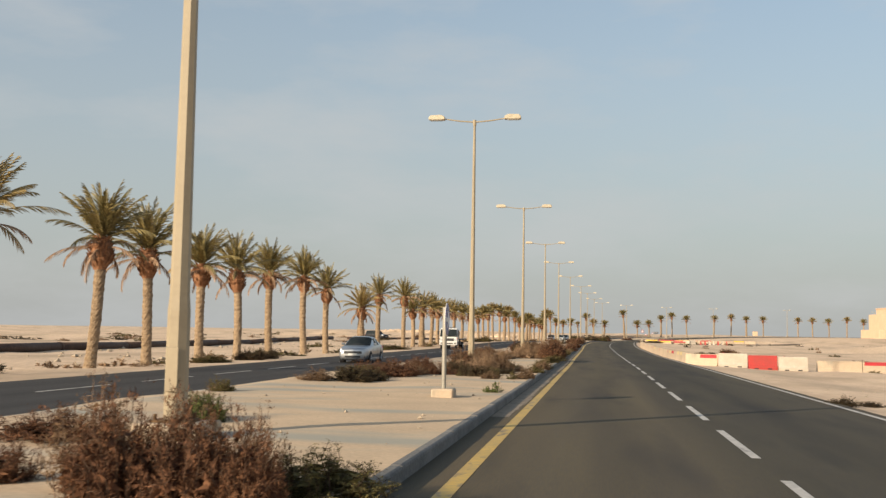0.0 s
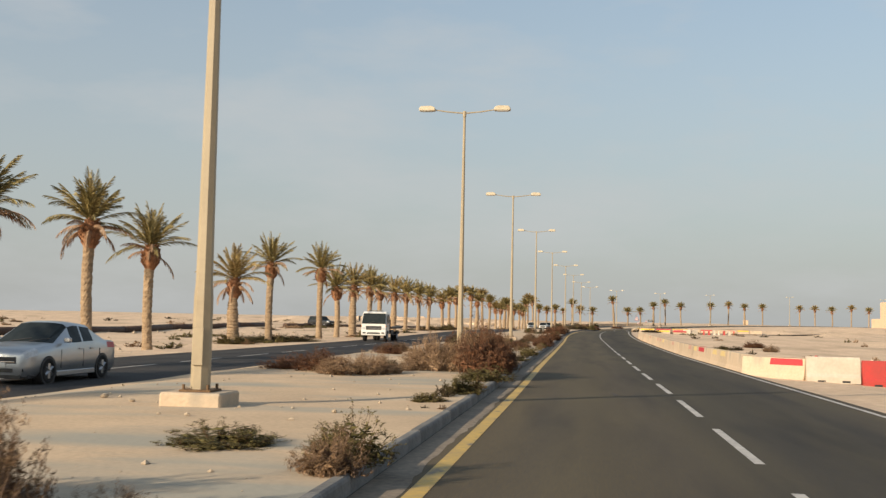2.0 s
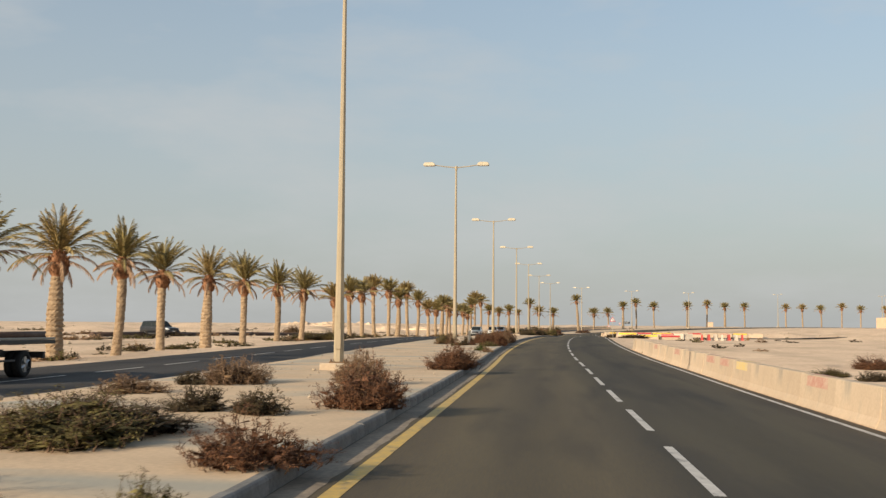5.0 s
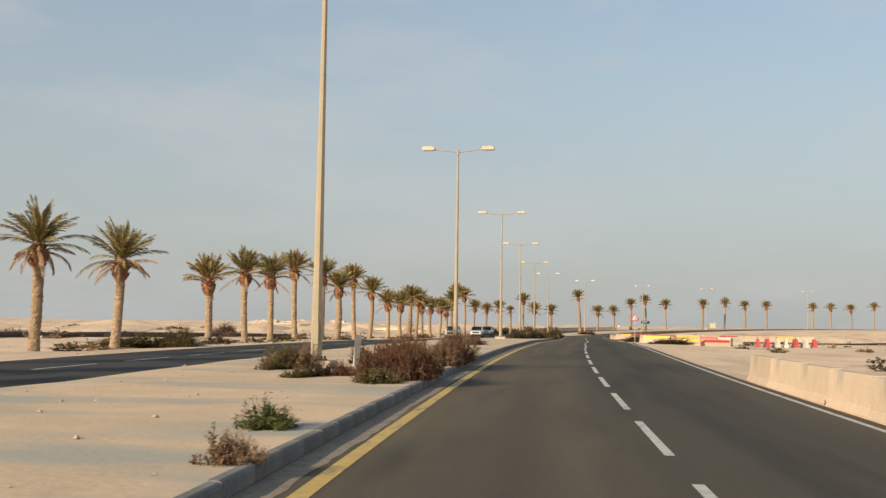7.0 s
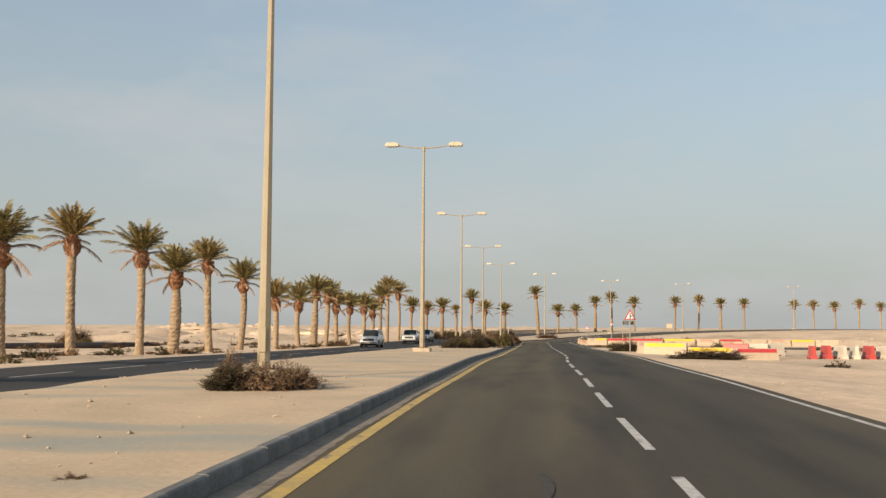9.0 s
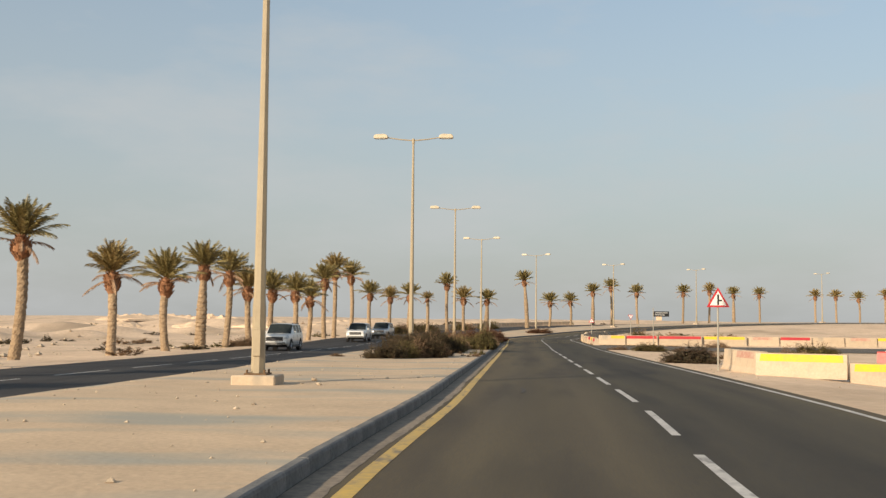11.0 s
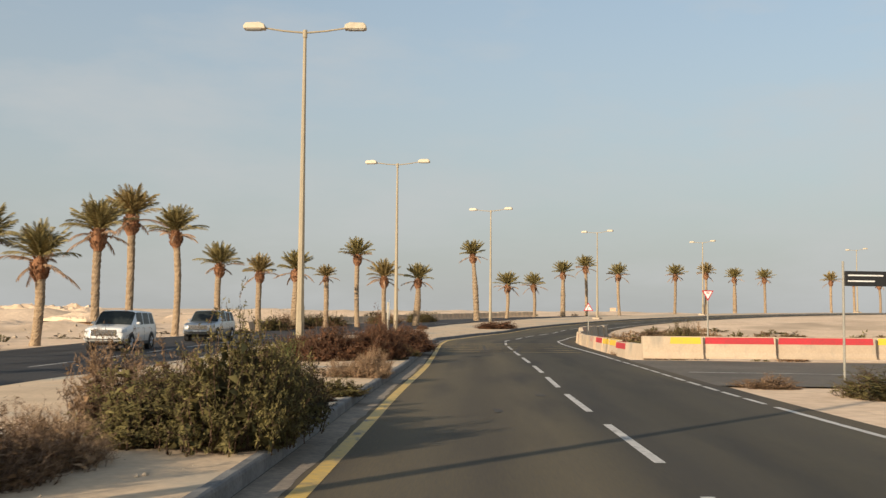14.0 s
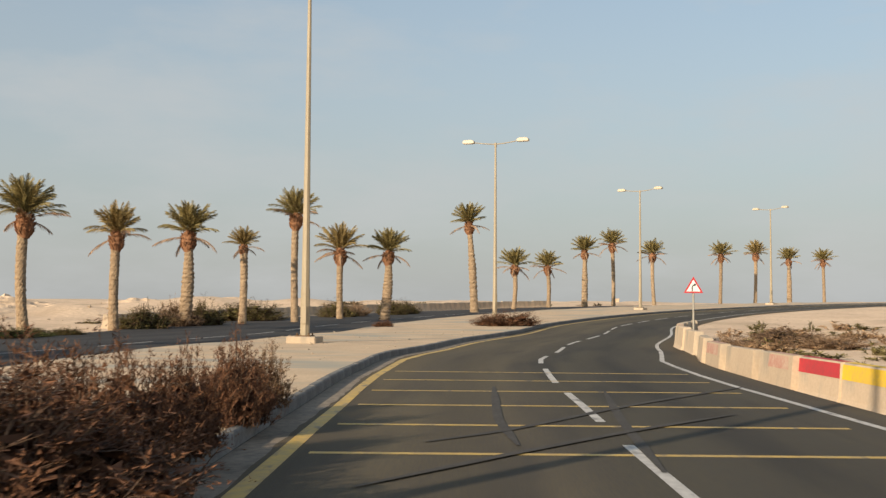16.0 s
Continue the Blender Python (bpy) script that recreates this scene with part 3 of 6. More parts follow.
def frond(verts, faces, rng, az, lift, length, droop, leaf, width=1.0):
    """One feather frond from the origin: a thin stem and two combs of narrow leaflets."""
    n = 15
    ca, sa = math.cos(az), math.sin(az)
    pts, ang, r, z = [], lift, 0.0, 0.0
    for i in range(n + 1):
        pts.append(Vector((r * ca, r * sa, z)))
        r += math.cos(ang) * length / n
        z += math.sin(ang) * length / n
        ang -= droop / n * (0.4 + 1.2 * i / n)
    side = Vector((-sa, ca, 0))
    for i in range(n):
        t = (pts[i + 1] - pts[i]).normalized()
        up = side.cross(t)
        w = 0.035 * (1 - i / n) + 0.006
        b = len(verts)
        verts += [pts[i] + side * w, pts[i] - side * w, pts[i] + up * w * 0.8, pts[i + 1] + side * w * 0.85, pts[i + 1] - side * w * 0.85, pts[i + 1] + up * w * 0.65]
        faces += [(b, b + 1, b + 4, b + 3), (b + 1, b + 2, b + 5, b + 4), (b + 2, b, b + 3, b + 5)]
        if i < 2:
            continue
        for half in (0.0, 0.5):
            p = pts[i].lerp(pts[i + 1], half)
            u = (i + half) / n
            ll = leaf * (0.55 + 0.75 * math.sin(math.pi * min(1, u * 0.95))) * rng.uniform(0.8, 1.15) * (1.0 if u < 0.8 else 1.0 - (u - 0.8) * 2.4)
            for sg in (-1, 1):
                out = (side * sg * (0.62 - 0.30 * u) + t * (0.85 + 0.25 * u) + up * rng.uniform(0.10, 0.5) + Vector((0, 0, -0.22 * rng.random()))).normalized()
                e = t * 0.019 * width
                b = len(verts)
                mid = p + out * ll * 0.55
                tip = p + out * ll + Vector((0, 0, -0.10 * ll))
                verts += [p - e, p + e, mid + e * 0.8, mid - e * 0.8, tip]
                faces += [(b, b + 1, b + 2, b + 3), (b + 3, b + 2, b + 4)]


def build_palm(seed, compact=False):
    rng = random.Random(seed)
    root = empty("date_palm", Matrix.Identity(4), "date palm with olive fronds above tan dead ones", "palm tree", "palms lining the far carriageway")
    # trunk, six metres long, with rings of old leaf scars and a slight bow
    verts, faces = [], []
    rings, k = 40, 12
    shaggy = seed in (12, 17)  # two of them keep their old leaf stubs
    bend, bd = rng.uniform(0.05, 0.28), rng.uniform(0, 6.28)
    for i in range(rings + 1):
        u = i / rings
        rad = (0.245 + 0.09 * math.exp(-u * 9) + 0.01 * u + (0.12 * min(1, max(0, (0.85 - u) * 3)) if shaggy else 0)) * (1.0 + ((0.10 if shaggy else 0.03) if i % 2 else -0.02))
        off = bend * math.sin(u * 2.6)
        for j in range(k):
            a = 2 * math.pi * (j + 0.5 * (i % 2)) / k
            rr = rad * (1 + 0.07 * rng.uniform(-1, 1))
            verts.append(Vector((off * math.cos(bd) + rr * math.cos(a), off * math.sin(bd) + rr * math.sin(a), -0.2 + 6.2 * u)))
    for i in range(rings):
        for j in range(k):
            a, b = i * k + j, i * k + (j + 1) % k
            faces.append((a, b, b + k, a + k))
    mesh_from("trunk", [tuple(v) for v in verts], faces, M_TRUNK, root)
    top = Vector((bend * math.sin(2.6) * math.cos(bd), bend * math.sin(2.6) * math.sin(bd), 6.0))
    # boots: the bulge of cut leaf bases
    verts, faces = [], []
    for i in range(130):
        u = rng.random()
        a = rng.uniform(0, 6.28)
        rad = 0.27 + 0.19 * math.sin(math.pi * min(1, u * 0.9 + 0.1))
        z = -0.80 + u * 1.2
        p = Vector((rad * math.cos(a), rad * math.sin(a), z))
        o = Vector((math.cos(a) * 0.7, math.sin(a) * 0.7, 0.9)).normalized()
        sd = Vector((-math.sin(a), math.cos(a), 0)) * 0.055
        q = p + o * rng.uniform(0.14, 0.30)
        inn = Vector((-math.cos(a), -math.sin(a), 0)) * 0.14
        b = len(verts)
        verts += [p - sd, p + sd, q + sd * 0.5, q - sd * 0.5, p + inn, q + inn * 0.4]
        faces += [(b, b + 1, b + 2, b + 3), (b, b + 3, b + 5, b + 4), (b + 1, b + 4, b + 5, b + 2), (b + 2, b + 5, b + 3)]
    for i in range(12):
        a0, a1 = 2 * math.pi * i / 12, 2 * math.pi * (i + 1) / 12
        prof = ((0.25, -0.92), (0.40, -0.62), (0.46, -0.2), (0.38, 0.25), (0.02, 0.7))
        for (r0, z0), (r1, z1) in zip(prof, prof[1:]):
            b = len(verts)
            verts += [Vector((r0 * math.cos(a0), r0 * math.sin(a0), z0)), Vector((r0 * math.cos(a1), r0 * math.sin(a1), z0)), Vector((r1 * math.cos(a1), r1 * math.sin(a1), z1)), Vector((r1 * math.cos(a0), r1 * math.sin(a0), z1))]
            faces.append((b, b + 1, b + 2, b + 3))
    mesh_from("crown_bulge", [tuple(v + top) for v in verts], faces, M_BOOT, root, "reddish-brown bulge of cut leaf bases")
    verts, faces = [], []
    green, cut = rng.randint(34, 44) + (8 if compact else 0), rng.uniform(0.68, 0.86) + (0.10 if compact else 0)
    for i in range(green):
        u = (i + rng.random()) / green
        if u < cut:  # the stiff upright sheaf in the middle
            lift = radians(89 - 44 * (u / cut) + rng.uniform(-6, 6))
            ln, dr = rng.uniform(1.9, 2.8), 20 + 26 * u
        else:  # the arching lower fronds
            lift = radians(44 - 42 * (u - cut) / (1 - cut) + rng.uniform(-8, 8))
            ln, dr = rng.uniform(2.2, 3.3), 44 + 20 * u
        if compact:  # a short dense fan of fronds
            lift, ln, dr = max(lift, radians(24)), ln * 0.86, dr * 0.8
        frond(verts, faces, rng, i * 2.399 + rng.uniform(-0.25, 0.25), lift, ln, radians(dr + rng.uniform(-10, 12)), 0.46 if compact else 0.40, 1.9)
    mesh_from("crown", [tuple(v + top + Vector((0, 0, 0.35))) for v in verts], faces, M_GOLD if seed % 3 == 0 else M_FROND, root, "stiff olive-green fronds")
    verts, faces = [], []
    dead = rng.choice((4, 6, 8)) if compact else rng.choice((4, 6, 8, 11, 14))
    for i in range(dead):
        lift = radians(rng.uniform(-25, 30))
        frond(verts, faces, rng, i * 2.399 + rng.uniform(-0.5, 0.5), lift, rng.uniform(1.7, 2.7), radians(rng.uniform(35, 75) if compact else rng.uniform(55, 105)), 0.36, 1.9)
    mesh_from("dead_skirt", [tuple(v + top + Vector((0, 0, 0.1))) for v in verts], faces, M_DRY, root, "drooping tan dead fronds")
    return root


PALMS = [build_palm(11 + k, k > 5) for k in range(12)]
_placed = [False] * 12
_prng = random.Random(5)


def palm(x, y, top, size=1.0, dense=True, lean=None):
    """A palm whose crown begins at the level top."""
    k = (6 if dense else 0) + _prng.randrange(6)
    h = top - gz(x, y)
    m = pose(x, y, gz(x, y) - 0.05, _prng.uniform(-2, 2), _prng.uniform(-2, 2), _prng.uniform(0, 360))
    if lean:
        m = pose(x, y, gz(x, y) - 0.05, 0, lean, 0) @ pose(0, 0, 0, 0, 0, _prng.uniform(0, 360))
    if _placed[k]:
        ob = copy_thing(PALMS[k], m)
    else:
        _placed[k], ob = True, PALMS[k]
        ob.matrix_basis = m
    f = size * _prng.uniform(0.94, 1.06)
    for c in ob.children:
        if c.name.startswith("trunk"):
            c.scale = (1, 1, h / 6.0)
        else:
            c.scale, c.location = (f, f, f), (0, 0, h - 6.0 * f)
    return ob


def palm_row(y):
    return float(np.interp(y, (0, 205, 217, 234, 245, 272, 294, 302, 315, 329, 338, 346), (-23.0, -23.0, -22.7, -21.9, -20.6, -19.0, -18.5, -17.9, -16.7, -15.9, -15.0, -13.3)))


# the row along the far carriageway: distance along it, level of the crown's foot
for y, z in ((35.2, 5.2), (44.4, 5.2), (50.4, 5.1), (57.5, 4.9), (63.9, 4.95), (70.5, 5.3), (79.4, 5.5), (86.1, 4.8), (99.8, 3.6), (107.4, 5.2), (122.0, 5.5), (128.4, 4.1)):
    palm(palm_row(y), y, z + 0.1, 1.03 if y < 75 else 0.94, dense=False)
for y, z in ((135.2, 4.5), (142.2, 4.7), (148.8, 4.4), (157.2, 4.5), (166.0, 4.6), (176.2, 4.7), (185.3, 4.6), (201.4, 4.3), (210.1, 5.3), (217.0, 5.3), (224.4, 6.4), (234.0, 6.3), (238.9, 5.2), (245.5, 6.5)):
    palm(palm_row(y), y, z + 0.1, 0.91, dense=y > 200)
for y, z in ((252.9, 5.4), (263.8, 4.2), (272.6, 4.2), (280.2, 5.5), (287.0, 5.4), (294.6, 4.4), (302.0, 4.4), (309.2, 4.5), (315.0, 4.1), (323.4, 6.3), (329.0, 7.7), (338.0, 7.4), (346.4, 5.4)):
    palm(palm_row(y), y, z + 0.1, 1.0 if z > 6 else 0.92)
# round the far bend
for x, y, z, f in ((-11.3, 353.8, 5.2, 0.85), (-9.1, 360.7, 5.7, 0.92), (-6.5, 366.3, 5.4, 0.6), (-3.5, 370.6, 7.8, 0.9), (-1.0, 379.0, 5.7, 1.0), (2.6, 376.5, 5.5, 0.85)):
    palm(x, y, z, f)
palm(10.7, 400.0, 9.7, 1.0, lean=-4)
for x, y, z in ((15.9, 415, 6.0), (21.1, 425, 6.4), (26.1, 428, 8.5), (30.9, 434, 9.8), (37.3, 438, 8.7), (49.3, 448, 9.2), (57.4, 457, 9.9), (64.6, 462, 9.3), (72.6, 468, 9.5), (88.5, 474, 9.3), (95.9, 480, 9.4), (104.1, 486, 9.1), (113.3, 492, 10.2), (122.0, 498, 9.5), (133, 504, 9.6), (144, 509, 9.8)):
    palm(x, y, z, 0.97)

# ---- side road from the right ----
side_road = tagged(sheet("side_road", 286.4, 301.1, 1.8, lambda s: tuple(7.5 + np.array((0.0, 3.0, 7.0, 12.0, 20.0, 30.0, 45.0, 70.0)) + max(0.0, 285.5 - s) * np.array((0, 0.6, 1.6, 4, 6, 8, 8, 8)) * 0.18), lambda s, d: gz(*at(s, d)[:2]) + (0.045 if d < 60 else 0.0), M_ASPHALT_DUSTY), "dark asphalt mouth of a side road", "road", kind="structure")
for a, b in ((8.2, 60.0),):
    vs = [(*at(292.5 + k, d)[:2], gz(*at(292.5, d)[:2]) + 0.056) for d in np.arange(a, b, 3.0) for k in (0.0, 0.14)]
    mesh_from("edge_line", vs, [(2 * i, 2 * i + 1, 2 * i + 3, 2 * i + 2) for i in range(len(vs) // 2 - 1)], M_WHITE, side_road)

# ---- barriers ----


def jersey(name, s_or_x, d_or_y, heading, length=3.0, paint_=None, plain_xy=False, high=0.84, z=None, band=None):
    """A concrete safety barrier, its long side along the heading (degrees), with a painted band where it has one."""
    x, y = (s_or_x, d_or_y) if plain_xy else at(s_or_x, d_or_y)[:2]
    names = {None: "plain weathered concrete road barrier", "R": "concrete road barrier with a red painted band", "Y": "concrete road barrier with a yellow painted band", "r": "concrete road barrier with a faded red band", "y": "concrete road barrier with a faded yellow band"}
    root = empty("road_barrier", pose(x, y, (gz(x, y) if z is None else z) - 0.02, 0, 0, heading), names[paint_], "barrier", "concrete barriers")
    L = length / 2
    k = high / 0.84
    prof = ((-0.27, 0.0), (-0.27, 0.07 * k), (-0.19, 0.24 * k), (-0.13, 0.82 * k), (-0.11, 0.84 * k), (0.11, 0.84 * k), (0.13, 0.82 * k), (0.19, 0.24 * k), (0.27, 0.07 * k), (0.27, 0.0))
    bm = bmesh.new()
    prism(bm, prof, -L, L)
    bmesh.ops.recalc_face_normals(bm, faces=bm.faces)
    part("body", bm, M_CONCRETE, root)
    if paint_:
        m = {"R": M_REDP, "Y": M_YELP, "r": M_PALE_RED, "y": M_PALE_YEL}[paint_]
        lo, hi = (0.10, 0.96) if paint_ in "RY" else (0.25, 0.8)
        lo, hi = band or (1 - hi, hi)
        bm = bmesh.new()
        for sg in (-1, 1):
            a = [(sg * (0.19 - 0.06 * ((zz - 0.24 * k) / (0.58 * k)) + 0.004), zz) for zz in (0.56 * k, 0.81 * k)]
            y0, y1 = -L + lo * 2 * L, -L + hi * 2 * L
            q = [bm.verts.new((a[i][0], yy, a[i][1])) for i, yy in ((0, y0), (0, y1), (1, y1 - 0.04), (1, y0 + 0.02))]
            bm.faces.new(q if sg < 0 else q[::-1])
        bm.faces.new([bm.verts.new(v) for v in ((-0.105, y0, 0.844 * k), (0.105, y0, 0.844 * k), (0.105, y1, 0.844 * k), (-0.105, y1, 0.844 * k))])
        part("painted_band", bm, m, root)
    return root


def heading_at(s):
    return math.degrees(at(s, 0)[2])


_rng = random.Random(31)
for k, p in enumerate((None, None, "y", "y", None, "R", "y", "r", None, None, None, "r", None, None, "y", "r", "r", None, None, "r", None, None, "r", None, None, None, None, None)):
    jersey("a", 79.05 + 3.06 * k, 8.45 + _rng.uniform(-0.01, 0.01), heading_at(79.05 + 3.06 * k) + _rng.uniform(-0.2, 0.2), length=3.05, paint_=p)
jersey("a", 7.55, 75.8, 50, length=2.7, paint_="R", plain_xy=True, band=(0.03, 0.55))
# the curved row of the bend, drawing in towards the edge line
_s = 311.6
for k, p in enumerate(("Y", "Y", "R", "r", None, "r", None, None, None, "r", None, None, None, None)):
    ln = 2.4 if k < 4 else 3.0
    _d = float(np.interp(_s + ln / 2, (311, 317, 321, 334, 342, 352), (9.0, 8.92, 8.55, 7.75, 7.7, 8.0)))
    x, y, a = at(_s + ln / 2, _d)
    jersey("b", x, y, math.degrees(a) + (2.0 if 316 < _s < 334 else 0.0), length=ln - 0.02, paint_=p, plain_xy=True, high=0.92, band=(0.0, 1.0) if k < 3 else (0.1, 0.7))
    _s += ln
jersey("b", 13.15, 307.75, 0, length=3.2, paint_="R", plain_xy=True, high=0.92, band=(0.02, 0.97))
jersey("b", 13.05, 304.35, 3, length=3.2, paint_=None, plain_xy=True, high=0.92)
# the row that closes off the far side of the side road
_x = 12.8
for ln, p, bd in ((2.45, "Y", (0.03, 0.55)), (2.95, "R", (0.02, 0.98)), (4.1, "R", (0.02, 0.97)), (4.1, "Y", None), (3.0, "r", None), (3.0, "R", None), (3.0, None, None), (3.0, "r", None), (3.0, "Y", None), (3.0, None, None)):
    jersey("c", _x + ln / 2, 302.3 + 0.04 * (_x - 12.8), 88 + _rng.uniform(-1, 1), length=ln, paint_=p, plain_xy=True, high=0.9, band=bd, z=float(grade(302.5)) + 0.02)
    _x += ln + 0.05
# the low wall beyond the far carriageway, block against block
_w = np.array([at(s, float(opp_far(s)) - 2.2)[:2] for s in np.arange(353, 419, 0.5)])
_wl = np.r_[0, np.cumsum(np.hypot(*np.diff(_w, axis=0).T))]
for k in range(int(_wl[-1] / 3.04)):
    (xa, ya), (xb, yb) = [(np.interp(q, _wl, _w[:, 0]), np.interp(q, _wl, _w[:, 1])) for q in (3.04 * k, 3.04 * k + 3.0)]
    jersey("d", (xa + xb) / 2, (ya + yb) / 2, math.degrees(math.atan2(-(xb - xa), yb - ya)), paint_="r" if k in (4, 5, 6, 7) else None, plain_xy=True, length=3.05)
jersey("e", 244.6, 9.7, heading_at(243) + 8, paint_="r")
jersey("e", 242.0, 10.9, heading_at(241) + 66, paint_="Y")
jersey("e", 241.1, 13.8, heading_at(241) + 78, paint_="Y")
jersey("e", 241.7, 17.0, heading_at(241) + 98, paint_="R")
jersey("e", 247.5, 9.9, heading_at(246) + 4, paint_=None)
jersey("e", 16.9, 75.8, 91, paint_=None, plain_xy=True)
jersey("e", 19.95, 75.9, 90, paint_="R", plain_xy=True)
jersey("e", 23.0, 76.0, 88, paint_="R", plain_xy=True)


def water_barrier(x, y, turn, red, tip=0.0):
    """A hollow plastic barrier with a stepped foot, forklift slots and end lugs."""
    root = empty("plastic_barrier", pose(x, y, gz(x, y) - 0.02, tip, 0, turn), "red plastic traffic barrier on the sand" if red else "dusty white plastic traffic barrier on the sand", "barrier", "plastic barriers")
    bm = bmesh.new()
    prism(bm, ((-0.24, 0.0), (-0.24, 0.22), (-0.15, 0.36), (-0.10, 0.95), (-0.07, 1.0), (0.07, 1.0), (0.10, 0.95), (0.15, 0.36), (0.24, 0.22), (0.24, 0.0)), -0.98, 0.98)
    bmesh.ops.recalc_face_normals(bm, faces=bm.faces)
    part("shell", bm, M_PLRED if red else M_PLWHITE, root)
    for yy in (-0.45, 0.45):
        bm = bmesh.new()
        box(bm, -0.245, 0.245, yy - 0.16, yy + 0.16, 0.02, 0.12, 0.015)
        part("lifting_slot", bm, M_DARK, root)
    bm = bmesh.new()
    tube(bm, (0, 0.6, 1.0), (0, 0.6, 1.03), 0.06, 0.06, 10)
    part("filler_cap", bm, M_PLWHITE if red else M_PLRED, root)
    return root


for k, red in enumerate((False, True, False)):
    water_barrier(9.5 + 2.03 * k, 74.8 - 0.06 * k, 91 + 1.5 * k, red)
for k, red in enumerate((True, True, False, False, True, False, True)):
    water_barrier(24.1 + 0.95 * k, 246.1 - 0.2 * k, -8 + 5 * (k % 3), red)
for k, red in enumerate((True, False, False)):
    water_barrier(19.4 + 1.5 * k, 249.6 + 0.4 * k, 60 + 25 * k, red)

# ---- signs ----


def sign_post(x, y, z, high, label, rad=0.038, block=False, heading=0.0):
    root = empty("traffic_sign", pose(x, y, z, 0, 0, heading), label, "traffic sign")
    bm = bmesh.new()
    tube(bm, (0, 0, -0.3), (0, 0, high), rad, rad, 12)
    part("post", bm, M_GALV, root)
    if block:
        bm = bmesh.new()
        box(bm, -0.32, 0.32, -0.25, 0.25, -0.1, 0.16, 0.03)
        part("foundation", bm, M_CONCRETE, root, "cracked concrete footing")
    return root


def ring(cx, cz, r, n=28):
    return [(cx + r * math.cos(2 * math.pi * i / n), cz + r * math.sin(2 * math.pi * i / n)) for i in range(n)]


def arrow_sign(x, y, z):
    root = sign_post(x, y, z, 2.0, "round blue arrow sign on a grey post", rad=0.052, block=True, heading=91)
    bm = bmesh.new()
    prism(bm, ring(0, 1.72, 0.375), -0.055, -0.040)
    disc = part("rim", bm, M_SIGNW, root)
    bm = bmesh.new()
    prism(bm, ring(0, 1.72, 0.36), -0.060, -0.050)
    part("face", bm, M_BLUE, root)
    bm = bmesh.new()
    prism(bm, [(-0.27, 1.67), (0.05, 1.67), (-0.05, 1.53), (0.08, 1.53), (0.25, 1.72), (0.08, 1.91), (-0.05, 1.91), (0.05, 1.77), (-0.27, 1.77)], -0.066, -0.058)
    part("arrow", bm, M_SIGNW, root, "white arrow")
    return root


def triangle(cx, cz, w, up=True):
    h = w * 0.866
    k = 1 if up else -1
    return [(cx - w / 2, cz - k * h / 3), (cx + w / 2, cz - k * h / 3), (cx, cz + k * 2 * h / 3)]


def warning(x, y, z, top, w, label, kind, up=True, heading=0.0):
    root = sign_post(x, y, z, top - 0.1, label, heading=heading)
    cz = top - w * 0.58 if up else top - w * 0.29
    for name, k, m, y0 in (("rim", 1.0, M_SIGNR, -0.050), ("face", 0.72, M_SIGNW, -0.056)):
        bm = bmesh.new()
        prism(bm, triangle(0, cz, w * k, up), y0 - 0.006, y0 + 0.01)
        bmesh.ops.recalc_face_normals(bm, faces=bm.faces)
        part(name, bm, m, root)
    bm = bmesh.new()
    u = w / 0.9
    if kind == "junction":
        box(bm, -0.035 * u, 0.035 * u, -0.068, -0.062, cz - 0.17 * u, cz + 0.24 * u)
        box(bm, 0.035 * u, 0.14 * u, -0.068, -0.062, cz - 0.03 * u, cz + 0.035 * u)
        part("symbol", bm, M_BLACK, root, "black side-road symbol")
    elif kind == "bend":
        pts = [(-0.06, -0.17), (-0.06, 0.02), (-0.02, 0.10), (0.05, 0.13)]
        for a, b in zip(pts, pts[1:]):
            tube(bm, (a[0] * u, -0.064, cz + a[1] * u), (b[0] * u, -0.064, cz + b[1] * u), 0.026 * u, 0.026 * u, 6)
        prism(bm, [((0.04) * u, cz + 0.06 * u), (0.14 * u, cz + 0.13 * u), (0.04 * u, cz + 0.20 * u)], -0.068, -0.062)
        part("symbol", bm, M_BLACK, root, "black curved arrow")
    else:
        for k in range(2):
            box(bm, -0.12 * u, 0.12 * u, -0.068, -0.062, cz + (0.02 + 0.075 * k) * u, cz + (0.055 + 0.075 * k) * u)
        part("lettering", bm, M_SIGNR, root, "red bars of small writing")
    return root


arrow_sign(-3.42, 23.2, median_z(23.2, -1.9) + 0.03)
arrow_sign(2.56, 298.8, median_z(298.9, -1.6))
warning(10.75, 245.4, gz(10.75, 245.4), 3.2, 0.88, "red-rimmed triangular side-road warning sign", "junction")
warning(16.1, 304.5, gz(16.1, 304.5), 3.2, 0.52, "red-rimmed inverted triangular give-way sign", "yield", up=False)
warning(15.65, 334.5, gz(15.65, 334.5), 2.9, 0.70, "red-rimmed triangular bend warning sign", "bend", heading=-8)
# small name board on a tall thin post at the mouth of the side road
_dx, _dy = 15.6, 288.8
_r = empty("direction_sign", pose(_dx, _dy, gz(_dx, _dy), 0, 0, 8), "small dark name board on a thin post", "traffic sign")
bm = bmesh.new()
tube(bm, (0, 0, -0.3), (0, 0, 3.35), 0.035, 0.035, 8)
part("post", bm, M_GALV, _r)
bm = bmesh.new()
box(bm, 0.02, 1.30, -0.05, -0.02, 2.66, 3.08, 0.008)
part("board", bm, M_BLACK, _r)
for _z, _x in ((2.94, 1.18), (2.78, 0.92)):
    bm = bmesh.new()
    box(bm, 0.12, _x, -0.058, -0.046, _z, _z + 0.04)
    part("lettering", bm, M_SIGNW, _r, "pale bar of writing")
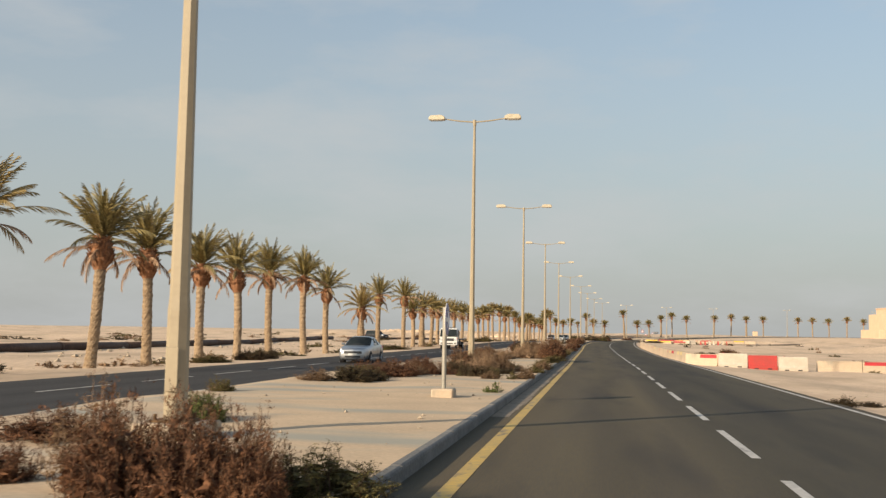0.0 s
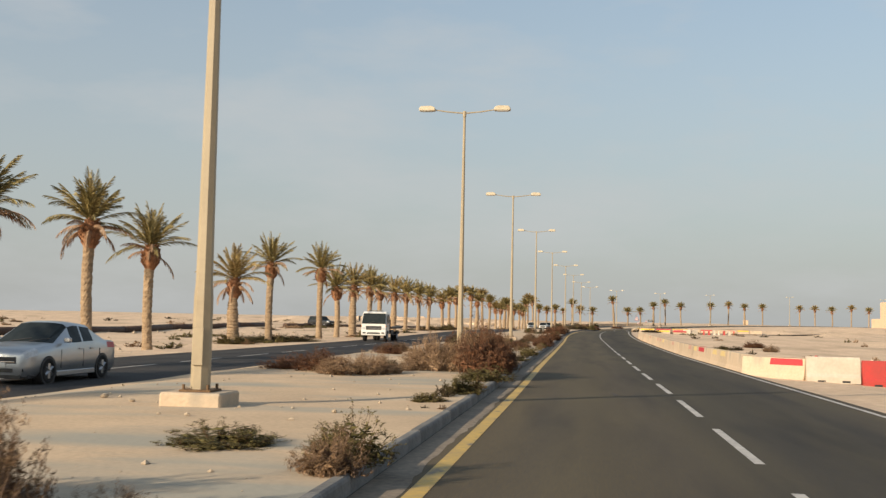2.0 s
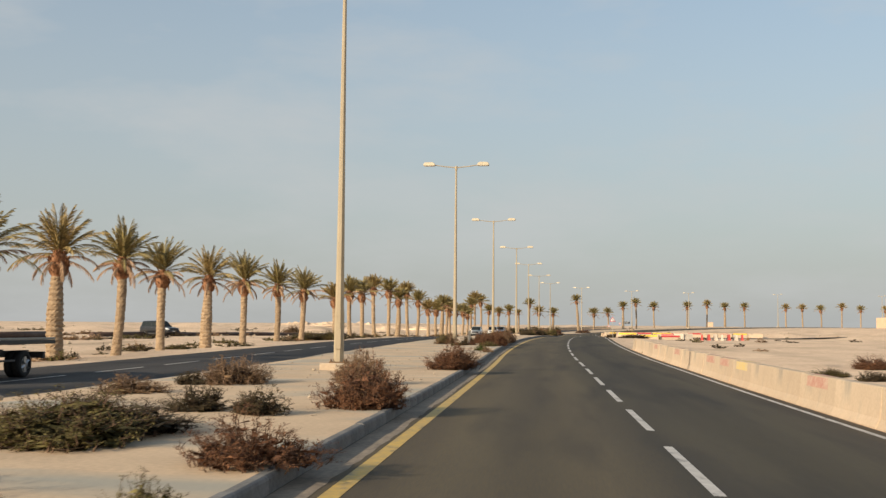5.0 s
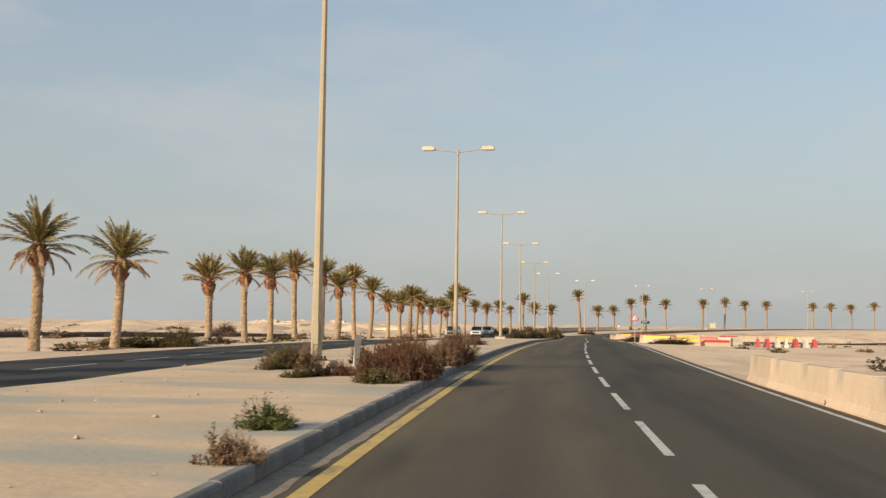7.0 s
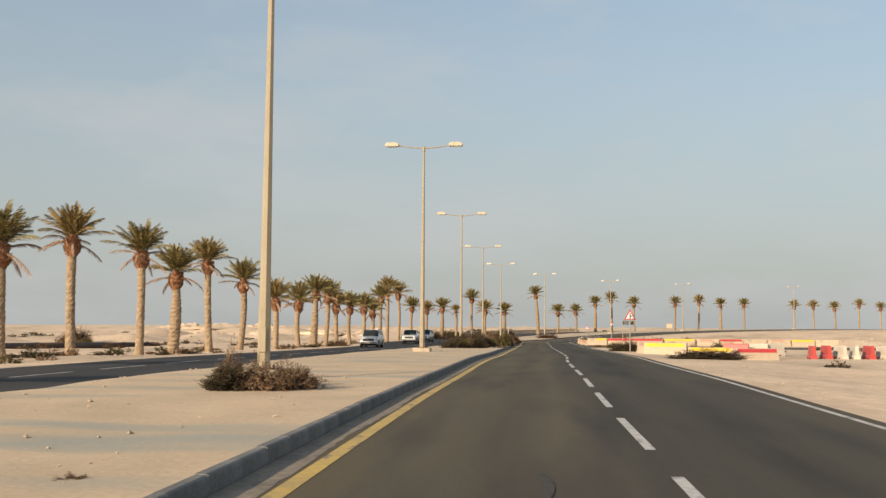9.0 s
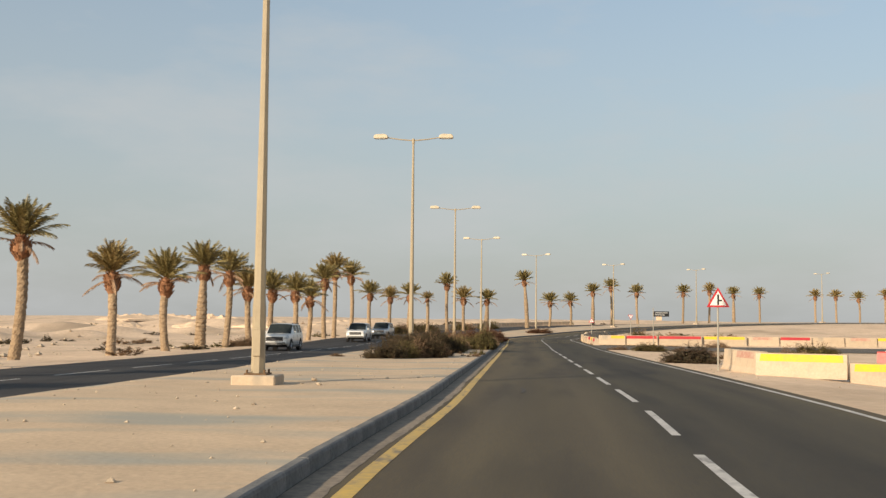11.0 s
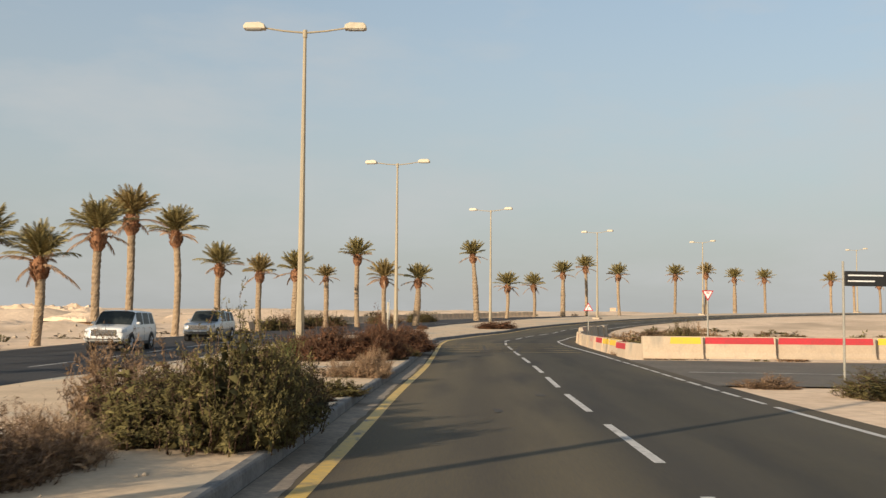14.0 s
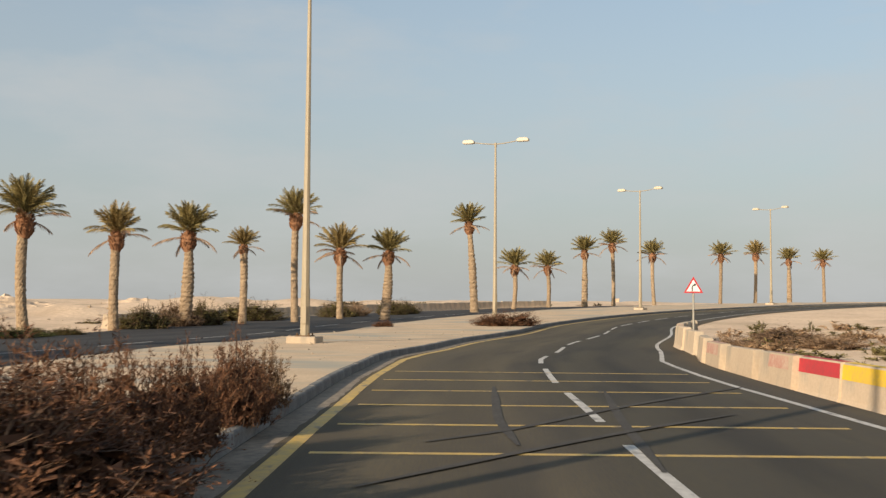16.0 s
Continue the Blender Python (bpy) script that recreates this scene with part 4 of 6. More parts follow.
# short white stake in the scrub of the median
bm = bmesh.new()
box(bm, -0.09, 0.09, -0.03, 0.03, -0.2, 0.95, 0.01)
tagged(link("marker_stake", bm, M_PLWHITE), "short pale marker stake among dry shrubs", "marker post").matrix_basis = pose(*at(159.5, -3.3)[:2], 0.36, 3, 4, 8)

# ---- pipeline on the sand ----


def pipeline(points, rad, label):
    root = empty("pipeline", Matrix.Identity(4), label, "pipe")
    for (x0, y0), (x1, y1) in zip(points, points[1:]):
        n = max(2, int(math.hypot(x1 - x0, y1 - y0) / 12))
        for k in range(n):
            a = (x0 + (x1 - x0) * k / n, y0 + (y1 - y0) * k / n)
            b = (x0 + (x1 - x0) * (k + 1) / n, y0 + (y1 - y0) * (k + 1) / n)
            bm = bmesh.new()
            tube(bm, (*a, gz(*a) + rad * 0.75), (*b, gz(*b) + rad * 0.75), rad, rad, 16)
            tube(bm, (*a, gz(*a) + rad * 0.75), (a[0] + (b[0] - a[0]) * 0.02, a[1] + (b[1] - a[1]) * 0.02, gz(*a) + rad * 0.75), rad * 1.12, rad * 1.12, 16)
            part("pipe_length", bm, M_PIPE, root, smooth=True)


pipeline([(-41.4, 17.72), (-43.2, 78.08), (-45.9, 131.93), (-49.05, 187.9)], 0.36, "long black pipeline lying on the sand")
pipeline([(-46.8, 191.53), (-41.4, 232.29), (-37.8, 284.31)], 0.3, "black pipe half sunk in the sand")

# ---- far buildings ----
_b = empty("far_building", pose(102.5, 382, gz(102.5, 382), 0, 0, 4), "stepped pinkish-beige block building in the desert", "building")
for nm, x0, x1, z1 in (("wall", 0.0, 46, 10.6), ("wall", -2.7, 0.0, 8.6), ("wall", -5.6, -2.7, 3.0)):
    bm = bmesh.new()
    box(bm, x0, x1, -6, 14, -1, z1, 0.08)
    part(nm, bm, M_WALL, _b)
bm = bmesh.new()
box(bm, -0.2, 46.2, -6.2, 14.2, 10.6, 10.95, 0.05)
part("parapet", bm, M_WALL, _b)
for x, y, w, h, dpt, label in ((192, 1300, 5, 6.5, 5, "small pale tower far across the desert"),):
    r = empty("far_building", pose(x, y, gz(x, y) - 0.5, 0, 0, 5), label, "building")
    bm = bmesh.new()
    box(bm, -w / 2, w / 2, -dpt / 2, dpt / 2, 0, h, 0.1)
    part("wall", bm, M_WALL, r)
    bm = bmesh.new()
    box(bm, -w / 2 - 0.3, w / 2 + 0.3, -dpt / 2 - 0.3, dpt / 2 + 0.3, h, h + 0.4, 0.05)
    part("roof", bm, M_WALL, r)

# ---- desert shrubs ----


def shrub_mesh(seed, stems, leaves, leaf, slim, rise, core, rough=1.0):
    """Stems, side twigs and leaves of a shrub one metre wide and one metre high, as two lists of vertices and faces."""
    rng = np.random.default_rng(seed)
    phase, push = rng.uniform(0, 6.28, 6), rng.uniform(0.6, 1.3, 6)

    def reach(a):
        return (push[:, None] * (0.5 + 0.5 * np.cos(a[None] - phase[:, None])) ** 3).sum(0) / 1.9

    a = rng.uniform(0, 2 * np.pi, stems)
    rho = np.sqrt(rng.random(stems))
    rim = np.minimum(1.08, 0.62 + 0.40 * reach(a))
    out = np.stack([np.cos(a), np.sin(a), 0 * a], 1) * (0.5 * rho * rim)[:, None]
    top = (1 - 0.66 * rho**2.8) * rng.uniform(1 - 0.38 * rough, 0.95, stems) * (0.74 + 0.30 * reach(a + 1))
    low = rng.random(stems) < 0.42  # short growth that closes the shrub down to the sand
    top = np.where(low, top * rng.uniform(0.25, 0.6, stems), top)
    shoot = (rng.random(stems) < 0.09 * rough) & ~low  # bare shoots above the rest
    top = np.where(shoot, top * 1.12, top)
    base = out * rng.uniform(0.45, 0.8, stems)[:, None]
    base[low] = out[low] * 0.92
    tip = out + np.array((0, 0, 1.0)) * top[:, None]
    P = np.stack([base + (tip - base) * u + rng.normal(0, 0.018, (stems, 3)) * (u > 0) + np.array((0, 0, 0.06 * math.sin(u * 3.1))) for u in (0, 0.36, 0.7, 1.0)], 1)

    def pick(k):
        """Places along the stems, with the direction of growth there."""
        i = rng.integers(0, stems, k)
        u = rng.random(k) ** 0.8 * 2.999
        j = u.astype(int)
        d = P[i, j + 1] - P[i, j]
        return P[i, j] + d * (u - j)[:, None], d / (np.linalg.norm(d, axis=1)[:, None] + 1e-6)

    def blades(c, o, ln, w):
        side = np.cross(o, rng.normal(0, 1, c.shape))
        side /= np.linalg.norm(side, axis=1)[:, None] + 1e-6
        return np.stack([c + side * w[:, None], c - side * w[:, None], c + o * ln[:, None]], 1).reshape(-1, 3)

    # stems as thin three-sided rods
    tv, tf = [], []
    thick = 0.0062
    for i in range(stems):
        for j in range(3):
            p, q = P[i, j], P[i, j + 1]
            b0 = len(tv)
            for c, w in ((p, thick * (1 - j / 3.6)), (q, thick * (1 - (j + 1) / 3.6))):
                tv.extend([(c[0] + w, c[1], c[2]), (c[0] - w * 0.5, c[1] + w * 0.87, c[2]), (c[0] - w * 0.5, c[1] - w * 0.87, c[2])])
            tf.extend([(b0, b0 + 1, b0 + 4, b0 + 3), (b0 + 1, b0 + 2, b0 + 5, b0 + 4), (b0 + 2, b0, b0 + 3, b0 + 5)])
    k = stems * 5
    c, g = pick(k)
    o = g * 0.9 + rng.normal(0, 0.6, (k, 3))
    o[:, 2] = abs(o[:, 2])
    o /= np.linalg.norm(o, axis=1)[:, None]
    tw = blades(c, o, rng.uniform(0.06, 0.16, k), np.full(k, 0.0045))
    b0 = len(tv)
    tv.extend(map(tuple, tw.tolist()))
    tf.extend([(b0 + 3 * m, b0 + 3 * m + 1, b0 + 3 * m + 2) for m in range(k)])
    # leaves: half along the stems, half about the side twigs
    c, g = pick(leaves)
    at_twig = rng.integers(0, k, leaves)
    on = rng.random(leaves) < 0.55
    tips = tw.reshape(-1, 3, 3)
    u = rng.uniform(0.2, 1.0, leaves)[:, None]
    c = np.where(on[:, None], tips[at_twig, 0] * (1 - u) + tips[at_twig, 2] * u, c) + rng.normal(0, 0.013, (leaves, 3))
    o = g * rise + rng.normal(0, 0.62, (leaves, 3)) + np.array((0, 0, 0.25))
    o /= np.linalg.norm(o, axis=1)[:, None]
    lv = [blades(c, o, leaf * rng.uniform(0.55, 1.4, leaves), leaf * slim * rng.uniform(0.7, 1.3, leaves))]
    # broad inner blades, added to block light and darken the shrub's inside
    c, g = pick(core)
    c = c * np.array((0.82, 0.82, 0.72))
    o = rng.normal(0, 1, (core, 3))
    o /= np.linalg.norm(o, axis=1)[:, None]
    lv.append(blades(c, o, rng.uniform(0.06, 0.13, core), rng.uniform(0.02, 0.045, core)))
    lv = np.concatenate(lv)
    lv[:, 2] = np.maximum(lv[:, 2], 0.005)
    fit = np.array((0.5 / np.percentile(np.abs(lv[:, 0]), 98), 0.5 / np.percentile(np.abs(lv[:, 1]), 98), 0.98 / np.percentile(lv[:, 2], 98)))
    lf = [(3 * m, 3 * m + 1, 3 * m + 2) for m in range(len(lv) // 3)]
    return (np.array(tv) * fit).tolist(), tf, (lv * fit).tolist(), lf


SHRUB_KINDS = {
    "B": (M_BROWN, "dry brown desert shrub on the sand"),
    "R": (M_RED, "dense reddish-brown desert shrub on the sand"),
    "D": (M_DARKS, "dark olive-brown low shrub on the sand"),
    "O": (M_OLIVE, "dusty olive-green low shrub on the sand"),
    "T": (M_TAN, "straw-coloured dry shrub on the sand"),
    "G": (M_GREEN, "small fresh green shrub on the sand"),
}
# habit: stems, leaves, leaf length, slimness, how far leaves follow the stems, light-blocking inner blades, unevenness
HABITS = {
    "sprig": (34, 1500, 0.075, 0.20, 0.5, 90, 1.0),
    "mat": (110, 7600, 0.033, 0.20, 0.5, 900, 0.7),
    "wide": (220, 11000, 0.026, 0.17, 0.6, 1500, 1.0),
    "twiggy": (150, 7800, 0.045, 0.10, 1.0, 620, 1.0),
    "straws": (140, 8500, 0.10, 0.019, 1.4, 420, 0.9),
}
_forms = {}
_shrubs = {}
_brng = random.Random(77)


def bush(s, d, w, h, kind):
    habit = "straws" if kind == "T" else "sprig" if max(w, h) < 0.42 else "wide" if w > 1.35 else "twiggy" if kind in "BR" else "mat"
    if -9 < d < 0:
        d = min(d, -0.64 - 0.30 * w)
    k = _brng.randrange(3)
    key = habit, k, kind
    x, y, _ = at(s, d)
    z = median_z(s, d) if float(opp_near(s)) + 0.2 < d < -0.7 else gz(x, y)
    m = pose(x, y, z - 0.02, 0, 0, _brng.uniform(0, 360))
    if key not in _shrubs:
        if (habit, k) not in _forms:
            _forms[habit, k] = shrub_mesh(100 + k + 7 * len(habit), *HABITS[habit])
        root = empty("shrub", m, SHRUB_KINDS[kind][1], "shrub", "desert shrubs")
        tv, tf, lv, lf = _forms[habit, k]
        tagged(mesh_from("stem", tv, tf, M_TWIG if kind in "BT" else M_TWIG_DARK, root), kind="stuff")
        tagged(mesh_from("foliage", lv, lf, SHRUB_KINDS[kind][0], root), kind="stuff")
        _shrubs[key] = root
    else:
        root = copy_thing(_shrubs[key], m)
    root.scale = (w * _brng.uniform(1.12, 1.35), w * _brng.uniform(1.12, 1.35), h * _brng.uniform(0.86, 1.0))
    return root


# the shrubs and thickets of the median
bush(8.2, -2.49, 0.81, 0.94, "R")
bush(8.2, -1.82, 0.76, 0.86, "R")
bush(8.2, -1.32, 0.54, 0.69, "R")
bush(8.7, -2.69, 0.81, 0.85, "B")
bush(8.7, -2.02, 0.76, 0.77, "B")
bush(8.7, -1.52, 0.54, 0.62, "B")
bush(8.9, -3.98, 0.61, 0.39, "R")
bush(9, -0.73, 0.91, 0.42, "O")
bush(12.5, -5.46, 1.13, 0.38, "R")
bush(15.6, -4.69, 0.63, 0.52, "G")
bush(16.1, -4.89, 0.63, 0.47, "B")
bush(23.1, -7.19, 0.55, 0.3, "O")
bush(25.5, -1.04, 0.38, 0.27, "G")
bush(29.5, -6.7, 0.95, 0.33, "B")
bush(29.9, -5.7, 1.1, 0.48, "D")
bush(30.6, -5.3, 0.9, 0.42, "D")
bush(31.5, -5.9, 1.23, 0.46, "O")
bush(32.8, -5.8, 1.2, 0.5, "R")
bush(33.1, -1.97, 0.57, 0.27, "B")
bush(33.1, -1.76, 0.31, 0.2, "O")
bush(33.3, -1.22, 0.36, 0.25, "O")
bush(33.4, -4.9, 1.2, 0.52, "R")
bush(33.8, -0.72, 0.6, 0.37, "B")
bush(33.9, -5.6, 1.3, 0.55, "R")
bush(34.8, -4.75, 0.8, 0.43, "B")
bush(35.5, -3.18, 0.32, 0.18, "O")
bush(35.6, -3.88, 0.24, 0.08, "D")
bush(35.7, -2.66, 0.89, 0.39, "D")
bush(35.9, -4.41, 0.78, 0.35, "R")
bush(35.9, -2.14, 0.56, 0.3, "O")
bush(36.7, -3.92, 0.8, 0.26, "R")
bush(37.9, -1.87, 0.79, 0.28, "D")
bush(38, -3.7, 0.78, 0.49, "D")
bush(38.4, -5.16, 1.17, 0.55, "R")
bush(38.4, -3.1, 0.8, 0.59, "T")
bush(38.6, -2.64, 0.73, 0.64, "T")
bush(38.7, -3.45, 0.85, 0.5, "T")
bush(38.9, -5.11, 1.1, 0.5, "R")
bush(39.1, -2.66, 0.77, 0.57, "T")
bush(39.2, -6.54, 0.52, 0.39, "D")
bush(39.3, -2.4, 0.47, 0.51, "T")
bush(39.4, -0.57, 0.61, 0.29, "O")
bush(39.5, -2.62, 0.79, 0.94, "B")
bush(39.5, -2.04, 0.63, 0.79, "B")
bush(39.7, -3.81, 1.19, 0.78, "R")
bush(39.8, -2.52, 0.84, 0.84, "R")
bush(39.9, -2.29, 0.65, 0.72, "B")
bush(40.1, -3.71, 1.07, 0.91, "B")
bush(40.1, -3.42, 1.15, 0.72, "B")
bush(40.3, -1.56, 0.66, 0.27, "T")
bush(40.8, -3.3, 1.02, 0.86, "B")
bush(43.1, -0.73, 0.58, 0.43, "B")
bush(43.9, -0.57, 0.71, 0.5, "O")
bush(44.9, -2.4, 1.07, 0.24, "O")
bush(50.4, -0.76, 0.18, 0.09, "B")
bush(50.5, -1.07, 0.14, 0.06, "D")
bush(51.9, -1.23, 0.52, 0.2, "O")
bush(53.2, -1.11, 0.36, 0.27, "D")
bush(54.1, -0.84, 0.7, 0.36, "O")
bush(55.8, -0.68, 0.33, 0.22, "B")
bush(58.9, -0.92, 1.07, 0.34, "O")
bush(59.6, -4.73, 1.19, 0.46, "T")
bush(60.1, -4.14, 0.98, 0.59, "T")
bush(60.8, -5.34, 1.23, 0.55, "R")
bush(60.8, -3.81, 0.86, 0.49, "T")
bush(61.7, -5.41, 1.24, 0.47, "R")
bush(61.8, -6.52, 1.35, 0.38, "R")
bush(62, -1.1, 1.17, 1.27, "R")
bush(62.3, -3.9, 0.66, 0.32, "D")
bush(62.4, -0.53, 0.87, 1.1, "R")
bush(62.6, -3.29, 1.11, 0.33, "T")
bush(62.6, -1.26, 1.17, 1.15, "B")
bush(62.8, -1.71, 1.11, 1.08, "T")
bush(62.9, -0.19, 0.93, 1.08, "R")
bush(63, -2.55, 1.34, 0.96, "T")
bush(63.2, -1.35, 1.21, 1.04, "T")
bush(63.8, -2.9, 1.42, 0.87, "T")
bush(63.8, -1.1, 1.2, 1.15, "R")
bush(64.2, -0.72, 1.32, 0.94, "B")
bush(65, -1, 1, 0.95, "B")
bush(65.5, -1.31, 0.92, 0.89, "R")
bush(67.6, -1.53, 0.67, 0.54, "D")
bush(67.7, -2.64, 0.77, 0.89, "D")
bush(67.8, -1.46, 0.58, 0.5, "D")
bush(67.9, -0.82, 0.22, 0.14, "O")
bush(68.2, -2.31, 0.75, 0.87, "D")
bush(68.3, -2.31, 0.82, 0.61, "D")
bush(68.6, -2.24, 0.7, 0.51, "D")
bush(69, -0.71, 0.27, 0.11, "B")
bush(72.5, -1.09, 1.05, 0.33, "O")
bush(74, -4.65, 1.09, 0.25, "R")
bush(74.3, -3.69, 1.18, 0.4, "R")
bush(75.9, -0.77, 0.39, 0.21, "D")
bush(77.1, -2.38, 0.29, 0.18, "B")
bush(77.2, -6.56, 1.06, 0.44, "R")
bush(77.7, -4.58, 0.69, 0.17, "T")
bush(78.2, -0.48, 0.5, 0.32, "O")
bush(78.6, -3.75, 1.42, 0.51, "B")
bush(79.4, -4.19, 1.22, 0.49, "B")
bush(80, -0.19, 0.65, 0.41, "O")
bush(80.4, -6.77, 1.58, 0.45, "B")
bush(80.8, -3.38, 1.03, 0.45, "R")
bush(86.1, -1.94, 0.22, 0.11, "O")
bush(86.6, -1.63, 0.23, 0.1, "O")
bush(87.5, -1.86, 0.41, 0.27, "B")
bush(87.6, -1.55, 0.21, 0.19, "B")
bush(87.6, -0.53, 0.4, 0.25, "O")
bush(88.9, -4.9, 1.1, 0.95, "D")
bush(89.4, -4.36, 0.99, 0.92, "D")
bush(89.4, -3.68, 0.75, 0.88, "R")
bush(89.5, -3.1, 0.81, 0.82, "R")
bush(89.8, -3.62, 0.74, 0.8, "B")
bush(89.9, -3.15, 0.83, 0.69, "R")
bush(90.1, -4.01, 0.94, 0.81, "D")
bush(90.2, -5.4, 1.2, 0.9, "R")
bush(90.4, -0.68, 0.25, 0.16, "B")
bush(90.8, -4.2, 1.1, 0.85, "D")
bush(91.8, -2.22, 1.03, 0.38, "R")
bush(92.9, -3.63, 0.89, 0.68, "B")
bush(92.9, -0.67, 0.44, 0.3, "B")
bush(93.6, -3.61, 0.88, 0.55, "B")
bush(93.8, -2.3, 0.85, 0.39, "R")
bush(93.8, -1.82, 0.77, 0.34, "B")
bush(94.2, -3.61, 1.05, 0.76, "B")
bush(94.6, -0.66, 0.54, 0.29, "O")
bush(94.8, -4.06, 1.05, 0.69, "B")
bush(95.8, -3.43, 0.58, 0.34, "O")
bush(97.8, -0.7, 1.06, 0.5, "R")
bush(99.3, -3.62, 1.82, 0.57, "O")
bush(100.4, -3.68, 1.86, 0.49, "D")
bush(103.2, -2.45, 0.69, 0.39, "D")
bush(103.6, -3.45, 0.84, 0.45, "D")
bush(104.8, -0.68, 1.22, 0.8, "R")
bush(105.6, -1.2, 1.06, 0.74, "B")
bush(108, -6.31, 1.15, 0.35, "B")
bush(110.7, -6.06, 0.63, 0.35, "D")
bush(111.1, -5.27, 1.26, 0.62, "B")
bush(111.5, -2.37, 1.09, 0.76, "B")
bush(111.6, -5.32, 1.26, 0.53, "B")
bush(112, -2.5, 1.09, 0.65, "B")
bush(120.5, -0.17, 1.26, 0.81, "R")
bush(121.3, -0.71, 1.25, 0.76, "R")
bush(140, -0.93, 0.34, 0.34, "B")
bush(140.2, -0.71, 0.44, 0.32, "T")
bush(143.2, -1.29, 0.62, 0.38, "G")
bush(152.5, -1.44, 0.85, 0.34, "O")
bush(153.5, -1.83, 0.68, 0.75, "R")
bush(153.5, -1.16, 0.5, 0.43, "B")
bush(153.7, -1.36, 0.79, 0.87, "R")
bush(153.8, -0.77, 0.79, 0.96, "R")
bush(154, -3.61, 0.63, 0.25, "O")
bush(154.1, -1.68, 0.68, 0.71, "R")
bush(154.2, -0.41, 0.67, 0.87, "R")
bush(154.3, -1.21, 0.79, 0.83, "R")
bush(154.4, -0.62, 0.79, 0.91, "R")
bush(154.6, -3.21, 0.7, 0.34, "D")
bush(154.8, -2.69, 0.55, 0.38, "R")
bush(154.8, -0.26, 0.67, 0.83, "R")
bush(155.4, -0.47, 0.71, 0.71, "B")
bush(156, -0.32, 0.71, 0.67, "B")
bush(156.8, -5.19, 0.41, 0.33, "B")
bush(157.5, -4.99, 0.66, 0.69, "O")
bush(157.8, -4.53, 0.86, 0.67, "B")
bush(157.9, -0.7, 0.38, 0.17, "O")
bush(158, -1.59, 0.63, 0.41, "D")
bush(158.1, -4.84, 0.66, 0.66, "O")
bush(158.4, -4.38, 0.86, 0.64, "B")
bush(158.7, -1.29, 0.76, 0.44, "D")
bush(160.9, -2.75, 0.64, 0.7, "R")
bush(161.1, -2.37, 0.71, 0.8, "R")
bush(161.1, -1.4, 0.71, 0.7, "B")
bush(161.2, -2.58, 0.58, 0.58, "R")
bush(161.3, -0.78, 0.77, 0.8, "B")
bush(161.4, -3.52, 0.61, 0.58, "D")
bush(161.5, -2.62, 0.66, 0.69, "B")
bush(161.5, -1.17, 0.63, 0.6, "B")
bush(161.6, -3.35, 0.65, 0.48, "D")
bush(161.6, -2.05, 0.68, 0.66, "R")
bush(161.8, -0.81, 0.7, 0.66, "B")
bush(162.1, -1.96, 0.72, 0.57, "R")
bush(162.3, -0.35, 0.9, 0.92, "R")
bush(162.7, -0.11, 0.83, 0.79, "R")
bush(163.2, -2.2, 1.2, 0.75, "B")
bush(163.5, -1, 1.1, 0.9, "R")
bush(163.8, -2.3, 1.3, 0.62, "B")
bush(164.3, -0.62, 1.21, 0.79, "B")
bush(177.7, -1.66, 0.26, 0.06, "B")
bush(189.1, -3.67, 0.87, 0.56, "D")
bush(189.3, -3.02, 0.87, 0.57, "B")
bush(189.6, -3.93, 0.45, 0.79, "B")
bush(189.6, -3.84, 0.92, 0.45, "O")
bush(189.8, -2.69, 0.93, 0.55, "B")
bush(190.8, -2.78, 0.8, 0.47, "D")
bush(249.4, -4.91, 0.89, 0.65, "D")
bush(249.8, -4.3, 1.09, 0.86, "D")
bush(250.6, -3.72, 0.86, 0.85, "O")
bush(251.7, -3.53, 1.12, 0.84, "B")
bush(252, -7.04, 0.53, 0.18, "B")
bush(252, -3.34, 1.03, 1.13, "D")
bush(252.4, -2.67, 1.05, 1.02, "D")
bush(253, -2.61, 1.18, 1.01, "B")
bush(254, -1.18, 0.18, 0.13, "T")
bush(254.4, -0.84, 0.37, 0.19, "T")
bush(254.5, -2.48, 0.83, 0.65, "D")
bush(254.7, -2.32, 0.66, 0.46, "D")
bush(255.7, -1.54, 0.27, 0.1, "D")
bush(256.2, -3.4, 1.1, 0.95, "D")
bush(256.5, -4.6, 1.23, 1.08, "D")
bush(257.1, -4.69, 1.33, 0.98, "D")
bush(257.4, -1.06, 0.38, 0.32, "O")
bush(257.4, -0.72, 0.28, 0.36, "O")
bush(257.6, -5.2, 1.2, 1.1, "D")
bush(258.4, -4.45, 1.13, 1.07, "D")
bush(258.8, -4.12, 1.1, 1.01, "D")
bush(258.9, -3.85, 1.02, 1.13, "D")
bush(258.9, -0.64, 0.3, 0.28, "O")
bush(259.3, -3.82, 1.08, 0.94, "O")
bush(259.5, -3.38, 1.14, 1.28, "D")
bush(259.9, -1.92, 0.23, 0.15, "B")
bush(260.2, -3.1, 1.21, 1.03, "D")
bush(260.4, -2.97, 1.05, 1.16, "D")
bush(260.5, -4.2, 1.34, 1.2, "D")
bush(261, -3.35, 0.96, 0.98, "D")
bush(261.1, -4.23, 1.4, 0.96, "D")
bush(261.2, -2.54, 0.93, 0.97, "D")
bush(261.5, -2.82, 0.81, 0.95, "O")
bush(262.3, -2.3, 0.92, 0.97, "O")
bush(262.5, -3.3, 1.34, 1.14, "D")
bush(262.6, -2.3, 0.85, 0.83, "O")
bush(263.2, -3.21, 1.27, 0.95, "D")
bush(264, -2.7, 1.23, 1.08, "B")
bush(264.4, -2.65, 1.27, 0.94, "B")
